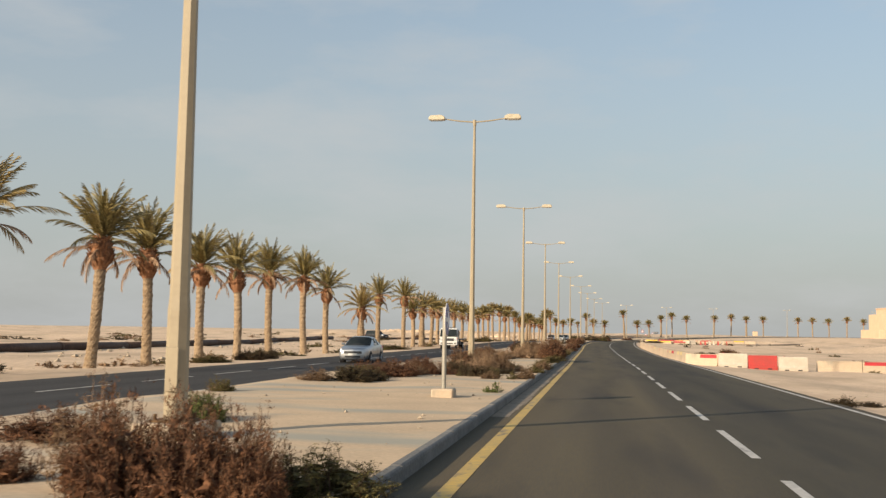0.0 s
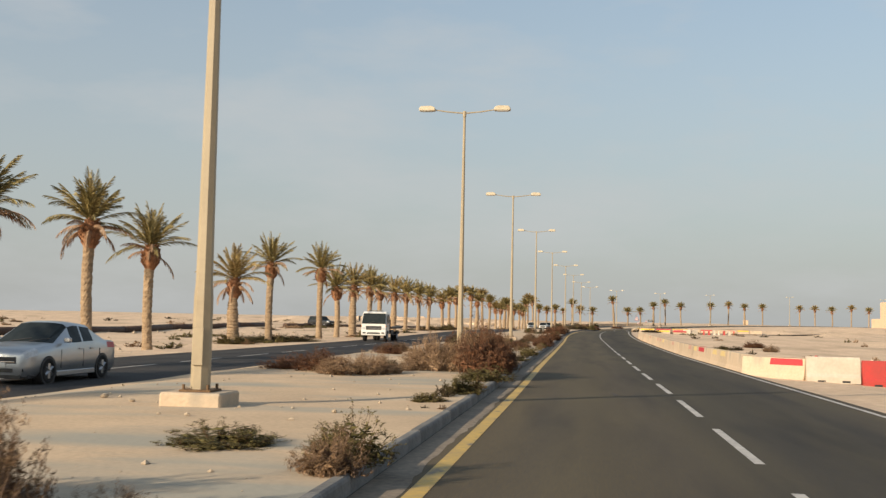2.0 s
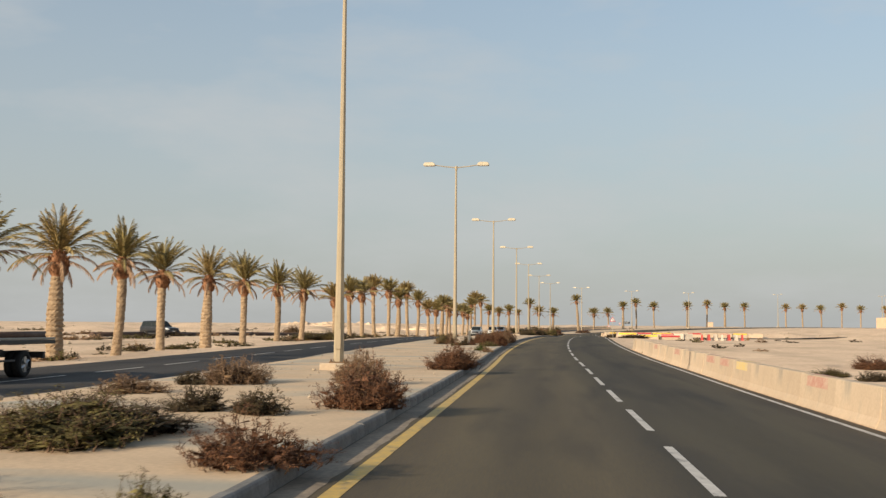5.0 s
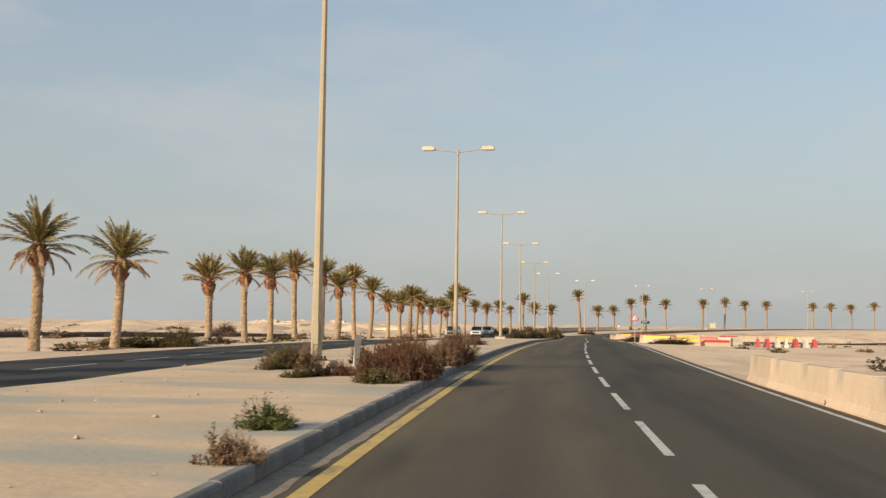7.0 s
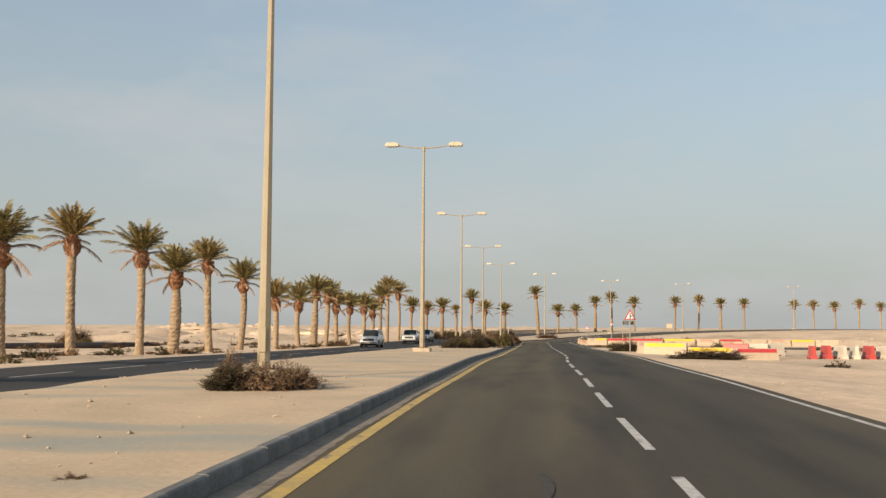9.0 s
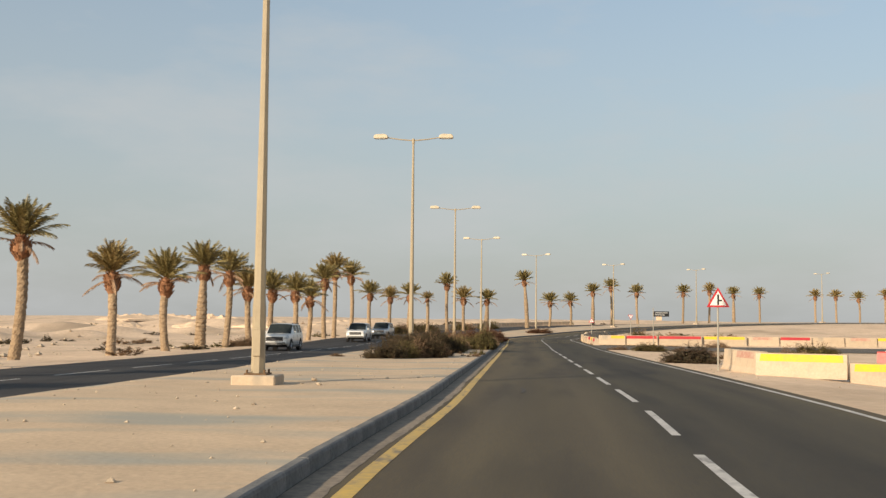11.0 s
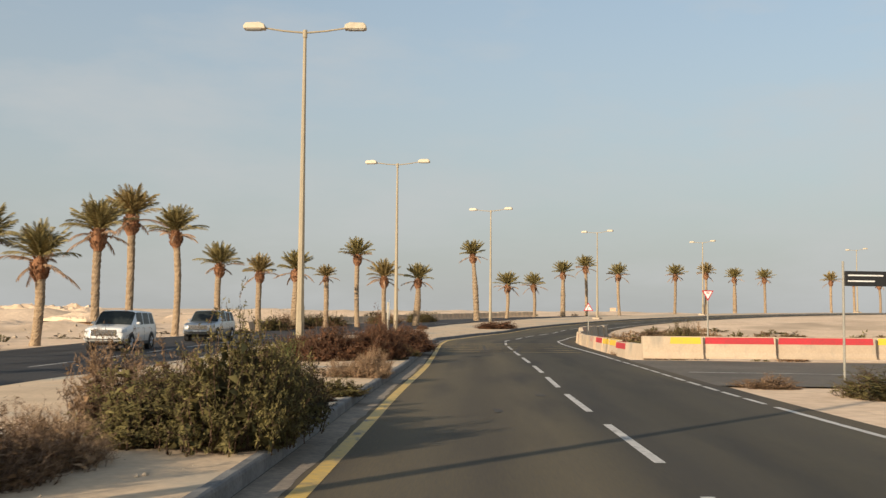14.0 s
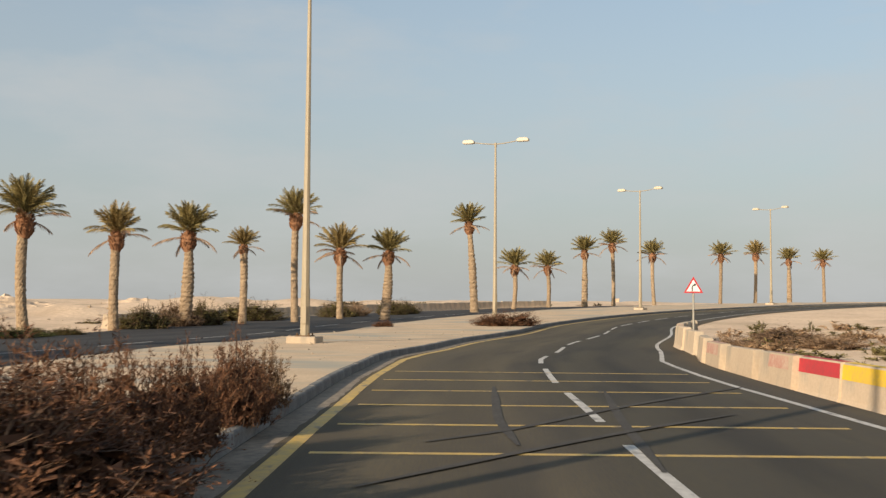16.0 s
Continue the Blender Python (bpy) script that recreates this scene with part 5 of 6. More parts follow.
bush(265.5, -3.3, 1.23, 1.14, "R")
bush(265.9, -3.43, 1.23, 1.07, "R")
bush(267.4, -3.25, 0.84, 1.01, "R")
bush(267.9, -2.74, 0.82, 0.97, "R")
bush(268, -3.16, 0.8, 0.88, "R")
bush(268.4, -2.8, 0.84, 0.86, "R")
bush(268.9, -2.48, 0.9, 0.6, "B")
bush(269.4, -2.32, 0.78, 0.53, "B")
bush(269.5, -4.95, 1.65, 1, "B")
bush(270, -2.38, 0.84, 0.52, "T")
bush(270.4, -2.41, 0.74, 0.49, "T")
bush(270.6, -4.3, 1.56, 0.96, "R")
bush(271.6, -1.2, 1.02, 1.15, "O")
bush(271.8, -2.01, 0.95, 0.98, "O")
bush(271.8, -0.48, 0.92, 1.27, "O")
bush(272.1, -1.93, 0.81, 0.81, "D")
bush(272.1, -0.82, 0.8, 1.22, "O")
bush(272.3, -0.93, 1.04, 1.07, "O")
bush(273, -1.3, 1.1, 1.15, "O")
bush(273.3, -0.96, 0.97, 1.09, "O")
bush(273.9, -3.01, 1.18, 1.09, "B")
bush(274.3, -1.2, 1, 1.05, "O")
bush(274.7, -2.53, 1.17, 1.03, "B")
bush(274.9, -1.19, 1.03, 0.86, "D")
bush(276.4, -1.43, 0.48, 0.81, "D")
bush(276.5, -0.98, 0.59, 0.78, "D")
bush(276.9, -1.21, 0.55, 0.7, "O")
bush(277.4, -1.43, 0.32, 0.98, "G")
bush(278.2, -1.01, 0.51, 0.13, "R")
bush(279.5, -0.87, 0.99, 0.34, "O")
bush(285.4, -0.87, 0.85, 0.52, "T")
bush(285.7, -1.54, 1.04, 0.39, "T")
bush(285.7, -1.11, 0.78, 0.47, "B")
bush(285.7, -0.35, 0.78, 0.71, "T")
bush(286.1, -0.44, 0.74, 0.61, "T")
bush(294.7, -3.13, 1.62, 1.19, "R")
bush(295, -4.46, 1.64, 0.93, "R")
bush(295.2, -3.13, 1.77, 1.04, "R")
bush(295.3, -1.89, 1.52, 1.23, "R")
bush(295.3, -1.55, 0.67, 1.4, "R")
bush(295.6, -4.18, 1.7, 0.86, "R")
bush(295.7, -1.3, 0.66, 1.23, "R")
bush(295.7, -1.01, 0.44, 0.23, "O")
bush(296.1, -1.69, 1.63, 1.02, "R")
bush(296.5, -1.54, 0.68, 1.34, "R")
bush(296.8, -1.68, 0.61, 1.21, "R")
bush(297.3, -1.19, 0.65, 0.37, "O")
bush(298.8, -0.86, 0.75, 0.36, "O")
bush(299.8, -2.2, 0.89, 1.17, "R")
bush(300.2, -2.05, 0.97, 1, "R")
bush(301, -0.93, 0.98, 0.39, "R")
bush(301.2, -2.29, 0.72, 0.64, "R")
bush(301.5, -2.06, 0.72, 0.54, "R")
bush(303.2, -0.93, 2.16, 1, "R")
bush(303.9, -0.97, 2.04, 0.83, "R")
bush(304.7, -1.9, 1.16, 0.8, "R")
bush(304.8, -1.23, 1.26, 1.01, "R")
bush(305.2, -1.61, 1.03, 0.78, "R")
bush(305.5, -1.27, 1.33, 0.96, "R")
bush(305.9, -0.57, 1.06, 0.98, "R")
bush(306.4, -0.36, 1.13, 0.85, "R")
bush(308.4, -3.82, 0.78, 0.44, "D")
bush(309, -0.38, 1.02, 0.85, "R")
bush(309.7, -0.41, 0.93, 0.72, "R")
bush(306.8, -0.42, 0.66, 0.93, "R")
bush(308.7, -0.21, 0.79, 0.94, "R")
bush(310.9, -0.02, 0.77, 0.78, "B")
bush(355.4, -2.3, 2.8, 0.91, "R")
bush(351.9, -8.4, 1.0, 0.41, "R")
bush(144.1, 19.4, 1.6, 0.8, "R")
bush(127.5, 17.9, 1.3, 0.6, "B")
bush(133.2, 16.0, 1.2, 0.5, "D")
bush(136.5, 15.2, 1.5, 0.4, "O")
bush(28.7, 7.9, 0.7, 0.25, "D")
bush(30.1, 8.9, 0.7, 0.18, "D")
bush(255.7, 9.6, 2.5, 0.88, "D")
bush(225.7, 10.8, 3.2, 0.6, "D")
bush(283.3, 10.9, 2.1, 0.66, "O")
bush(286.2, 8.8, 1.2, 0.34, "B")
bush(283.5, 13.2, 1.2, 0.36, "B")
bush(299.0, 18.9, 2.0, 0.6, "T")
bush(266.0, 16.6, 1.1, 0.9, "B")
bush(264.6, 17.2, 0.9, 0.7, "T")
bush(270.5, 15.2, 1.2, 0.45, "B")
bush(262.0, 17.6, 1.0, 0.5, "B")
bush(278.7, 21.78, 2.5, 0.93, "O")
bush(273.1, 13.7, 1.5, 0.5, "T")
bush(322.9, 14.3, 1.8, 1.6, "O")
bush(323.3, 14.8, 1.6, 1.6, "T")
bush(314.4, 9.75, 1.1, 0.75, "B")
bush(309.3, 8.6, 1.1, 0.45, "T")
bush(344.8, 10, 2.8, 0.62, "T")
bush(350.1, 12.3, 3.1, 0.68, "B")
bush(347.8, 13.5, 3.3, 0.65, "T")
bush(153.9, 8.2, 0.1, 0.13, "D")
bush(54.2, -19.35, 1.9, 0.52, "O")
bush(60.1, -19.35, 1.5, 0.76, "D")
bush(63.2, -19.35, 1.6, 0.7, "D")
bush(99.9, -21.33, 2.1, 0.76, "O")
bush(109, -21.6, 5.4, 0.58, "O")
bush(152.5, -21.6, 1.4, 0.33, "O")
bush(187.9, -21.6, 5.0, 0.95, "O")
bush(187, -19.35, 1.8, 1.27, "O")
bush(290.6, -54.54, 3.5, 1.85, "B")
bush(290.6, -21.6, 2.5, 0.84, "B")
bush(366.8, -25.65, 5.0, 1.6, "O")
for _s, _d, _w, _h, _k in ((352.2, -22.86, 2.4, 1.3, "O"), (356.6, -23.04, 2.6, 1.6, "B"), (358.4, -22.5, 2.2, 1.5, "O"), (376.3, -23.4, 2.6, 1.4, "O"), (378.5, -23.76, 2.4, 1.3, "T"), (383.9, -23.4, 2.6, 1.5, "O"), (386.6, -23.85, 2.4, 1.3, "O"), (337.7, -21.24, 2.2, 0.55, "G"), (339.4, -21.42, 2, 0.5, "G"), (341.2, -21.24, 1.6, 0.45, "O")):
    bush(_s, _d, _w, _h, _k)
# tufts at the feet of the palms and scattered scrub on the open sand, all in one
_tuft = [shrub_mesh(300 + k, 14, 330, 0.17, 0.16, 0.6, 30) for k in range(4)]
_sv, _sf, _si, _base = [], [], [], 0


def tuft(s, d, w, h, kind):
    global _base
    x, y, _ = at(s, d)
    m = np.array((pose(x, y, gz(x, y) - 0.03, 0, 0, _brng.uniform(0, 360)) @ Matrix.Diagonal((w, w, h, 1))))
    tv, tf, lv, lf = _tuft[_brng.randrange(4)]
    for vs, fs, mi in ((tv, tf, 0), (lv, lf, kind)):
        v = np.array(vs) @ m[:3, :3].T + m[:3, 3]
        _sv.append(v)
        _sf.extend([tuple(i + _base for i in f) for f in fs])
        _si.append(np.full(len(fs), mi))
        _base += len(v)


for _ in range(170):
    _s = _brng.uniform(20, 430)
    tuft(_s, float(opp_far(_s)) - _brng.uniform(3.0, 9.5), _brng.uniform(0.6, 2.4), _brng.uniform(0.15, 0.5), _brng.choice((1, 1, 2, 2, 3, 4)))
for _ in range(60):  # drifts of scrub, several plants to each
    _s, _d, _k = _brng.uniform(20, 430), _brng.uniform(10, 75), _brng.choice((1, 2, 3, 2, 4))
    for _ in range(_brng.randint(2, 8)):
        _s2 = _s + _brng.gauss(0, 5.0)
        tuft(_s2, float(opp_far(_s2)) - _d - _brng.gauss(0, 0.9), _brng.uniform(0.8, 2.6), _brng.uniform(0.2, 0.6), _k)
for _ in range(70):
    _s = _brng.uniform(60, 300)
    tuft(_s, _brng.uniform(14, 70), _brng.uniform(0.5, 1.8), _brng.uniform(0.15, 0.5), _brng.choice((1, 2, 3, 2, 4)))
for _ in range(110):
    _s = _brng.uniform(307, 363.5)
    tuft(_s, _brng.uniform(9.8, 24), _brng.uniform(0.8, 2.6), _brng.uniform(0.2, 0.55), _brng.choice((1, 1, 1, 4, 3)))
for _ in range(260):
    _s = _brng.uniform(30, 360)
    tuft(_s, _brng.uniform(-8.5, -1.0), _brng.uniform(0.12, 0.4), _brng.uniform(0.06, 0.2), _brng.choice((1, 3, 4, 3)))
_sc = mesh_from("scrub", np.concatenate(_sv).tolist(), _sf, M_TWIG)
for _m in (M_OLIVE, M_DARKS, M_BROWN, M_TAN):
    _sc.data.materials.append(_m)
_sc.data.polygons.foreach_set("material_index", np.concatenate(_si).astype(np.int32))
tagged(_sc, "low dry scrub scattered over the sand", "scrub", kind="stuff")

# ---- vehicles ----


def loft(bm, stations):
    """A closed skin through cross-sections; a station is (y, [(x, z), ...]) for the right half, mirrored."""
    rings = []
    for y, half in stations:
        pts = [(x, z) for x, z in half] + [(-x, z) for x, z in half[::-1]]
        rings.append([bm.verts.new((x, y, z)) for x, z in pts])
    n = len(rings[0])
    for a, b in zip(rings, rings[1:]):
        for i in range(n):
            j = (i + 1) % n
            bm.faces.new((a[i], a[j], b[j], b[i]))
    bm.faces.new(rings[0][::-1])
    bm.faces.new(rings[-1])
    bmesh.ops.recalc_face_normals(bm, faces=bm.faces)


def quad(bm, *pts):
    bm.faces.new([bm.verts.new(p) for p in pts])


def wheel(root, x, y, r, w):
    side = 1 if x > 0 else -1
    bm = bmesh.new()
    prof = ((r * 0.62, -w / 2), (r * 0.93, -w / 2), (r, -w / 2 + 0.03), (r, w / 2 - 0.03), (r * 0.93, w / 2), (r * 0.62, w / 2))
    n = 24
    rings = [[bm.verts.new((x + t, y + q * math.sin(2 * math.pi * i / n), r + q * math.cos(2 * math.pi * i / n))) for i in range(n)] for q, t in prof]
    for a, b in zip(rings, rings[1:] + rings[:1]):
        for i in range(n):
            bm.faces.new((a[i], a[(i + 1) % n], b[(i + 1) % n], b[i]))
    bmesh.ops.recalc_face_normals(bm, faces=bm.faces)
    wh = part("wheel", bm, M_TYRE, root, "black tyre", smooth=True)
    bm = bmesh.new()
    tube(bm, (x + side * (w / 2 - 0.06), y, r), (x + side * (w / 2 - 0.04), y, r), r * 0.62, r * 0.62, 20)
    for k in range(6):
        a = k * math.pi / 3
        tube(bm, (x + side * (w / 2 - 0.02), y, r), (x + side * (w / 2 - 0.015), y + r * 0.58 * math.sin(a), r + r * 0.58 * math.cos(a)), 0.05, 0.04, 4)
    part("rim", bm, M_RIM, wh, "grey alloy rim")


def car(x, y, z, heading, body_paint, label, category, L, W, H, belt, hood, sedan=False, clear=0.2, wr=0.33, rack=False, bright=False):
    """A car whose nose points to local -y: one skin through cross-sections, parted into body, panes and lamps."""
    root = empty(category.replace(" ", "_"), pose(x, y, z, 0, 0, heading), label, category)
    h2, f, b, lo = W / 2, -L / 2, L / 2, clear
    if sedan:
        cowl, rf, rr, deck, deck_z, tail_z = f + 1.22, f + 2.0, b - 1.35, b - 0.58, belt + 0.05, belt - 0.10
        rail, edge = 0.76, 0.64
    else:
        cowl, rf, rr, deck, deck_z, tail_z = f + 1.28, f + 1.92, b - 0.42, b - 0.14, belt + 0.02, belt - 0.06
        rail, edge = 0.83, 0.74
    fw, bw = f + 0.19 * L, b - 0.20 * L

    def low(w, bz, up=0.0):
        return [(w * 0.88, lo + up), (w * 0.985, lo + 0.11 + up), (w, lo + (bz - lo) * 0.48), (w * 0.992, lo + (bz - lo) * 0.80), (w * 0.95, bz)]

    def bonnet(w, top, bz=None, up=0.0):
        return low(w, bz or top - 0.05, up) + [(w * 0.86, top - 0.012), (w * 0.60, top + 0.004), (w * 0.30, top + 0.016), (0.0, top + 0.02)]

    def cabin(w, roof, bz, k=1.0):
        return low(w, bz) + [(w * rail * k, roof - 0.11), (w * edge * k, roof - 0.035), (w * 0.36, roof - 0.005), (0.0, roof)]

    n0 = hood - (0.26 if sedan else 0.17)
    na, nb, nc = (0.74, 0.84, 0.92) if sedan else (0.80, 0.89, 0.95)
    lift = 0.0 if sedan else 0.14
    st = [(f, bonnet(h2 * na, n0, up=lift)), (f + 0.05, bonnet(h2 * nb, n0 + (0.10 if sedan else 0.05), up=lift)), (f + 0.16, bonnet(h2 * nc, n0 + (0.16 if sedan else 0.08), up=lift)), (f + 0.42, bonnet(h2 * 0.97, hood - 0.05)), (f + 0.80, bonnet(h2 * 0.99, hood)), (cowl, bonnet(h2, hood + 0.045, belt - 0.03))]
    st += [(rf, cabin(h2, H - 0.05, belt)), (rf + 0.30, cabin(h2, H - 0.01, belt))]
    gap = 0.07
    q1, q2 = rf + (rr - rf) * (0.46 if sedan else 0.34), rf + (rr - rf) * (0.98 if sedan else 0.72)
    for yy in (q1, q1 + gap, q2, min(q2 + gap, rr - 0.01)):
        u = (yy - rf) / (rr - rf)
        st.append((yy, cabin(h2, H - 0.02 * u - (0.05 * u * u if sedan else 0.02 * u), belt + 0.03 * u)))
    st += [(rr, cabin(h2, H - (0.09 if sedan else 0.05), belt + 0.03, 0.98)), (deck, bonnet(h2 * 0.98, deck_z, belt)), (b - 0.10, bonnet(h2 * 0.95, deck_z - 0.02, belt - 0.02)), (b - 0.02, bonnet(h2 * 0.90, tail_z, belt - 0.12)), (b, bonnet(h2 * 0.82, tail_z - 0.14))]
    st.sort(key=lambda v: v[0])
    i_cowl = next(i for i, v in enumerate(st) if v[0] == cowl)
    i_rf, i_rr, i_deck = (next(i for i, v in enumerate(st) if v[0] == k) for k in (rf, rr, deck))
    panes = {}
    for i, ((ya, A), (yb, B)) in enumerate(zip(st, st[1:])):
        for sg in (-1, 1):
            for j in range(8):
                q = [(sg * A[j][0], ya, A[j][1]), (sg * A[j + 1][0], ya, A[j + 1][1]), (sg * B[j + 1][0], yb, B[j + 1][1]), (sg * B[j][0], yb, B[j][1])]
                if i == i_cowl and j >= 5:
                    key = "windscreen"
                elif i == i_rr and i_deck == i_rr + 1 and j >= 5:
                    key = "rear_window"
                elif j == 4 and i_rf <= i < i_rr and not (q1 <= ya < q1 + gap - 0.001 or (q2 <= ya < q2 + gap - 0.001 and yb - ya < 0.1)):
                    key = ("side_window", sg, 0 if ya < q1 else 1 if ya < q2 else 2)
                elif 1 <= i <= 2 and j in (3, 4):
                    key = ("headlamp", sg)
                elif yb > b - 0.101 and yb < b and j == 3:
                    key = ("tail_lamp", sg)
                else:
                    key = "body"
                panes.setdefault(key, []).append(q[::-1] if sg > 0 else q)
    for (yy, P), rev in ((st[0], False), (st[-1], True)):
        pts = [(px, yy, pz) for px, pz in P] + [(-px, yy, pz) for px, pz in P[-2::-1]]
        panes["body"].append(pts[::-1] if rev else pts)
    made = {}
    for key, qs in panes.items():
        name = key if isinstance(key, str) else key[0]
        m, lab = {"body": (body_paint, ""), "windscreen": (M_GLASS, "dark windscreen"), "rear_window": (M_GLASS, ""), "side_window": (M_GLASS, ""), "headlamp": (M_HEADLAMP, "clear headlamp"), "tail_lamp": (M_SIGNR, "red tail lamp")}[name]
        bm = bmesh.new()
        for q in qs:
            bm.faces.new([bm.verts.new(p) for p in q])
        bmesh.ops.remove_doubles(bm, verts=bm.verts, dist=0.0008)
        bmesh.ops.recalc_face_normals(bm, faces=bm.faces)
        made[key] = part(name, bm, m, root, lab, smooth=name == "body")

    def slab(name, x0, x1, y0, y1, z0, z1, m, parent=root, bev=0.012, lab=""):
        bm = bmesh.new()
        box(bm, min(x0, x1), max(x0, x1), y0, y1, z0, z1, bev)
        return part(name, bm, m, parent, lab)

    gh = 0.16 if sedan else 0.29
    gr = slab("grille", -h2 * 0.60, h2 * 0.60, f - 0.014, f + 0.06, n0 - gh, n0 - 0.01, M_DARK)
    for k in range(4 if bright else 1):
        zb = n0 - gh + 0.03 + 0.068 * k
        slab("grille_bar", -h2 * 0.57, h2 * 0.57, f - 0.024, f - 0.004, zb, zb + (0.04 if bright else 0.02), M_CHROME, gr, 0.003, "chrome bar")
    if sedan:
        slab("air_intake", -h2 * 0.52, h2 * 0.52, f - 0.006, f + 0.06, lo + 0.10, lo + 0.20, M_DARK)
        slab("number_plate", -0.26, 0.26, f - 0.024, f - 0.008, lo + 0.22, lo + 0.33, M_PLATE, bev=0.004)
        slab("lower_bumper", -h2 * 0.74, h2 * 0.74, f - 0.004, f + 0.2, lo - 0.04, lo + 0.05, M_DARK)
    else:
        bar = slab("bumper", -h2 * 0.90, h2 * 0.90, f - 0.11, f + 0.16, lo + 0.17, lo + 0.38, body_paint, bev=0.05)
        slab("air_intake", -h2 * 0.62, h2 * 0.62, f - 0.118, f - 0.06, lo + 0.22, lo + 0.29, M_DARK, bar)
        slab("skid_plate", -h2 * 0.60, h2 * 0.60, f - 0.06, f + 0.2, lo + 0.10, lo + 0.18, M_DARK, bar)
        slab("number_plate", -0.26, 0.26, f - 0.135, f - 0.119, lo + 0.28, lo + 0.38, M_PLATE, bar, 0.004)
        for sg in (-1, 1):
            slab("front_lamp", sg * h2 * 0.63, sg * h2 * 0.86, f - 0.02, f + 0.14, n0 - 0.15, n0 - 0.01, M_HEADLAMP, bev=0.03, lab="clear headlamp")
    slab("underbody", -h2 * 0.86, h2 * 0.86, f + (0.15 if sedan else 0.75), b - (0.15 if sedan else 0.6), lo - 0.04, lo + 0.10, M_DARK)
    for sg in (-1, 1):
        slab("fog_lamp", sg * h2 * 0.60, sg * h2 * 0.80, *((f + 0.015, f + 0.10, lo + 0.11, lo + 0.20) if sedan else (f - 0.118, f, lo + 0.22, lo + 0.31)), M_DARK)
        slab("mirror", sg * (h2 - 0.02), sg * (h2 + 0.17), cowl + 0.30, cowl + 0.40, belt + 0.01, belt + 0.14, body_paint, bev=0.03)
        slab("sill_trim", sg * (h2 - 0.06), sg * (h2 * 0.99 + 0.012), fw + wr * 1.3, bw - wr * 1.3, lo - 0.02, lo + (0.10 if sedan else 0.14), M_DARK if not sedan else body_paint)
        for yy in (cowl + 0.22, q1 + gap / 2, bw - (0.15 if sedan else 0.0)):
            slab("door_seam", sg * (h2 - 0.03), sg * (h2 + 0.001), yy, yy + 0.012, lo + 0.16, belt - 0.16, M_DARK, bev=0)
        for yy in (q1 - 0.22, q2 - 0.22):
            slab("door_handle", sg * (h2 - 0.02), sg * (h2 + 0.022), yy, yy + 0.17, belt - 0.17, belt - 0.135, M_CHROME if not sedan else body_paint, bev=0.006)
        for yy in (fw, bw):
            bm = bmesh.new()
            tube(bm, (sg * (h2 - 0.24), yy, wr), (sg * (h2 + 0.006), yy, wr), wr * 1.15, wr * 1.15, 24)
            part("wheel_arch", bm, M_DARK, root)
            wheel(root, sg * (h2 - 0.095), yy, wr, 0.22)
        if rack:
            bm = bmesh.new()
            xr = h2 * edge * 0.98
            tube(bm, (sg * xr, rf + 0.3, H + 0.005), (sg * xr, rr - 0.1, H - 0.015), 0.02, 0.02, 6)
            for yy in (rf + 0.35, rr - 0.15):
                tube(bm, (sg * xr, yy, H - 0.06), (sg * xr, yy, H + 0.035), 0.024, 0.02, 6)
            part("roof_rail", bm, M_DARK, root)
    for k in (-0.35, 0.12):
        bm = bmesh.new()
        tube(bm, (k, cowl - 0.01, hood + 0.08), (k + 0.48, cowl + 0.10, hood + 0.15), 0.011, 0.009, 5)
        part("wiper", bm, M_DARK, made["windscreen"])
    return root


def opp_place(s, d):
    x, y, a = at(s, d)
    return x, y, float(grade(s)) - 0.12, math.degrees(a)


car(*opp_place(58.3, -12.0), M_SILVER, "silver four-door saloon car on the far carriageway", "saloon car", 4.5, 1.72, 1.50, 0.96, 0.92, sedan=True, clear=0.19, wr=0.31)
car(*opp_place(275.7, -15.1), M_PEARL, "white off-road car with roof rails and lit headlamps", "off-road car", 4.8, 1.90, 1.86, 1.18, 1.12, clear=0.28, wr=0.39, rack=True)
car(*opp_place(309.5, -15.1), M_PEARL, "large white off-road car with chrome grille", "off-road car", 4.95, 1.98, 1.90, 1.20, 1.16, clear=0.30, wr=0.40, bright=True)
car(*opp_place(324.0, -14.9), M_SILVER, "large silver-grey off-road car with chrome grille", "off-road car", 4.95, 1.98, 1.90, 1.20, 1.16, clear=0.30, wr=0.40, bright=True)
car(-43.6, 202.2, gz(-43.6, 202.2) - 0.02, 62, M_NAVY, "dark off-road car parked out on the sand", "off-road car", 4.8, 1.9, 1.85, 1.16, 1.10, clear=0.3, wr=0.38)


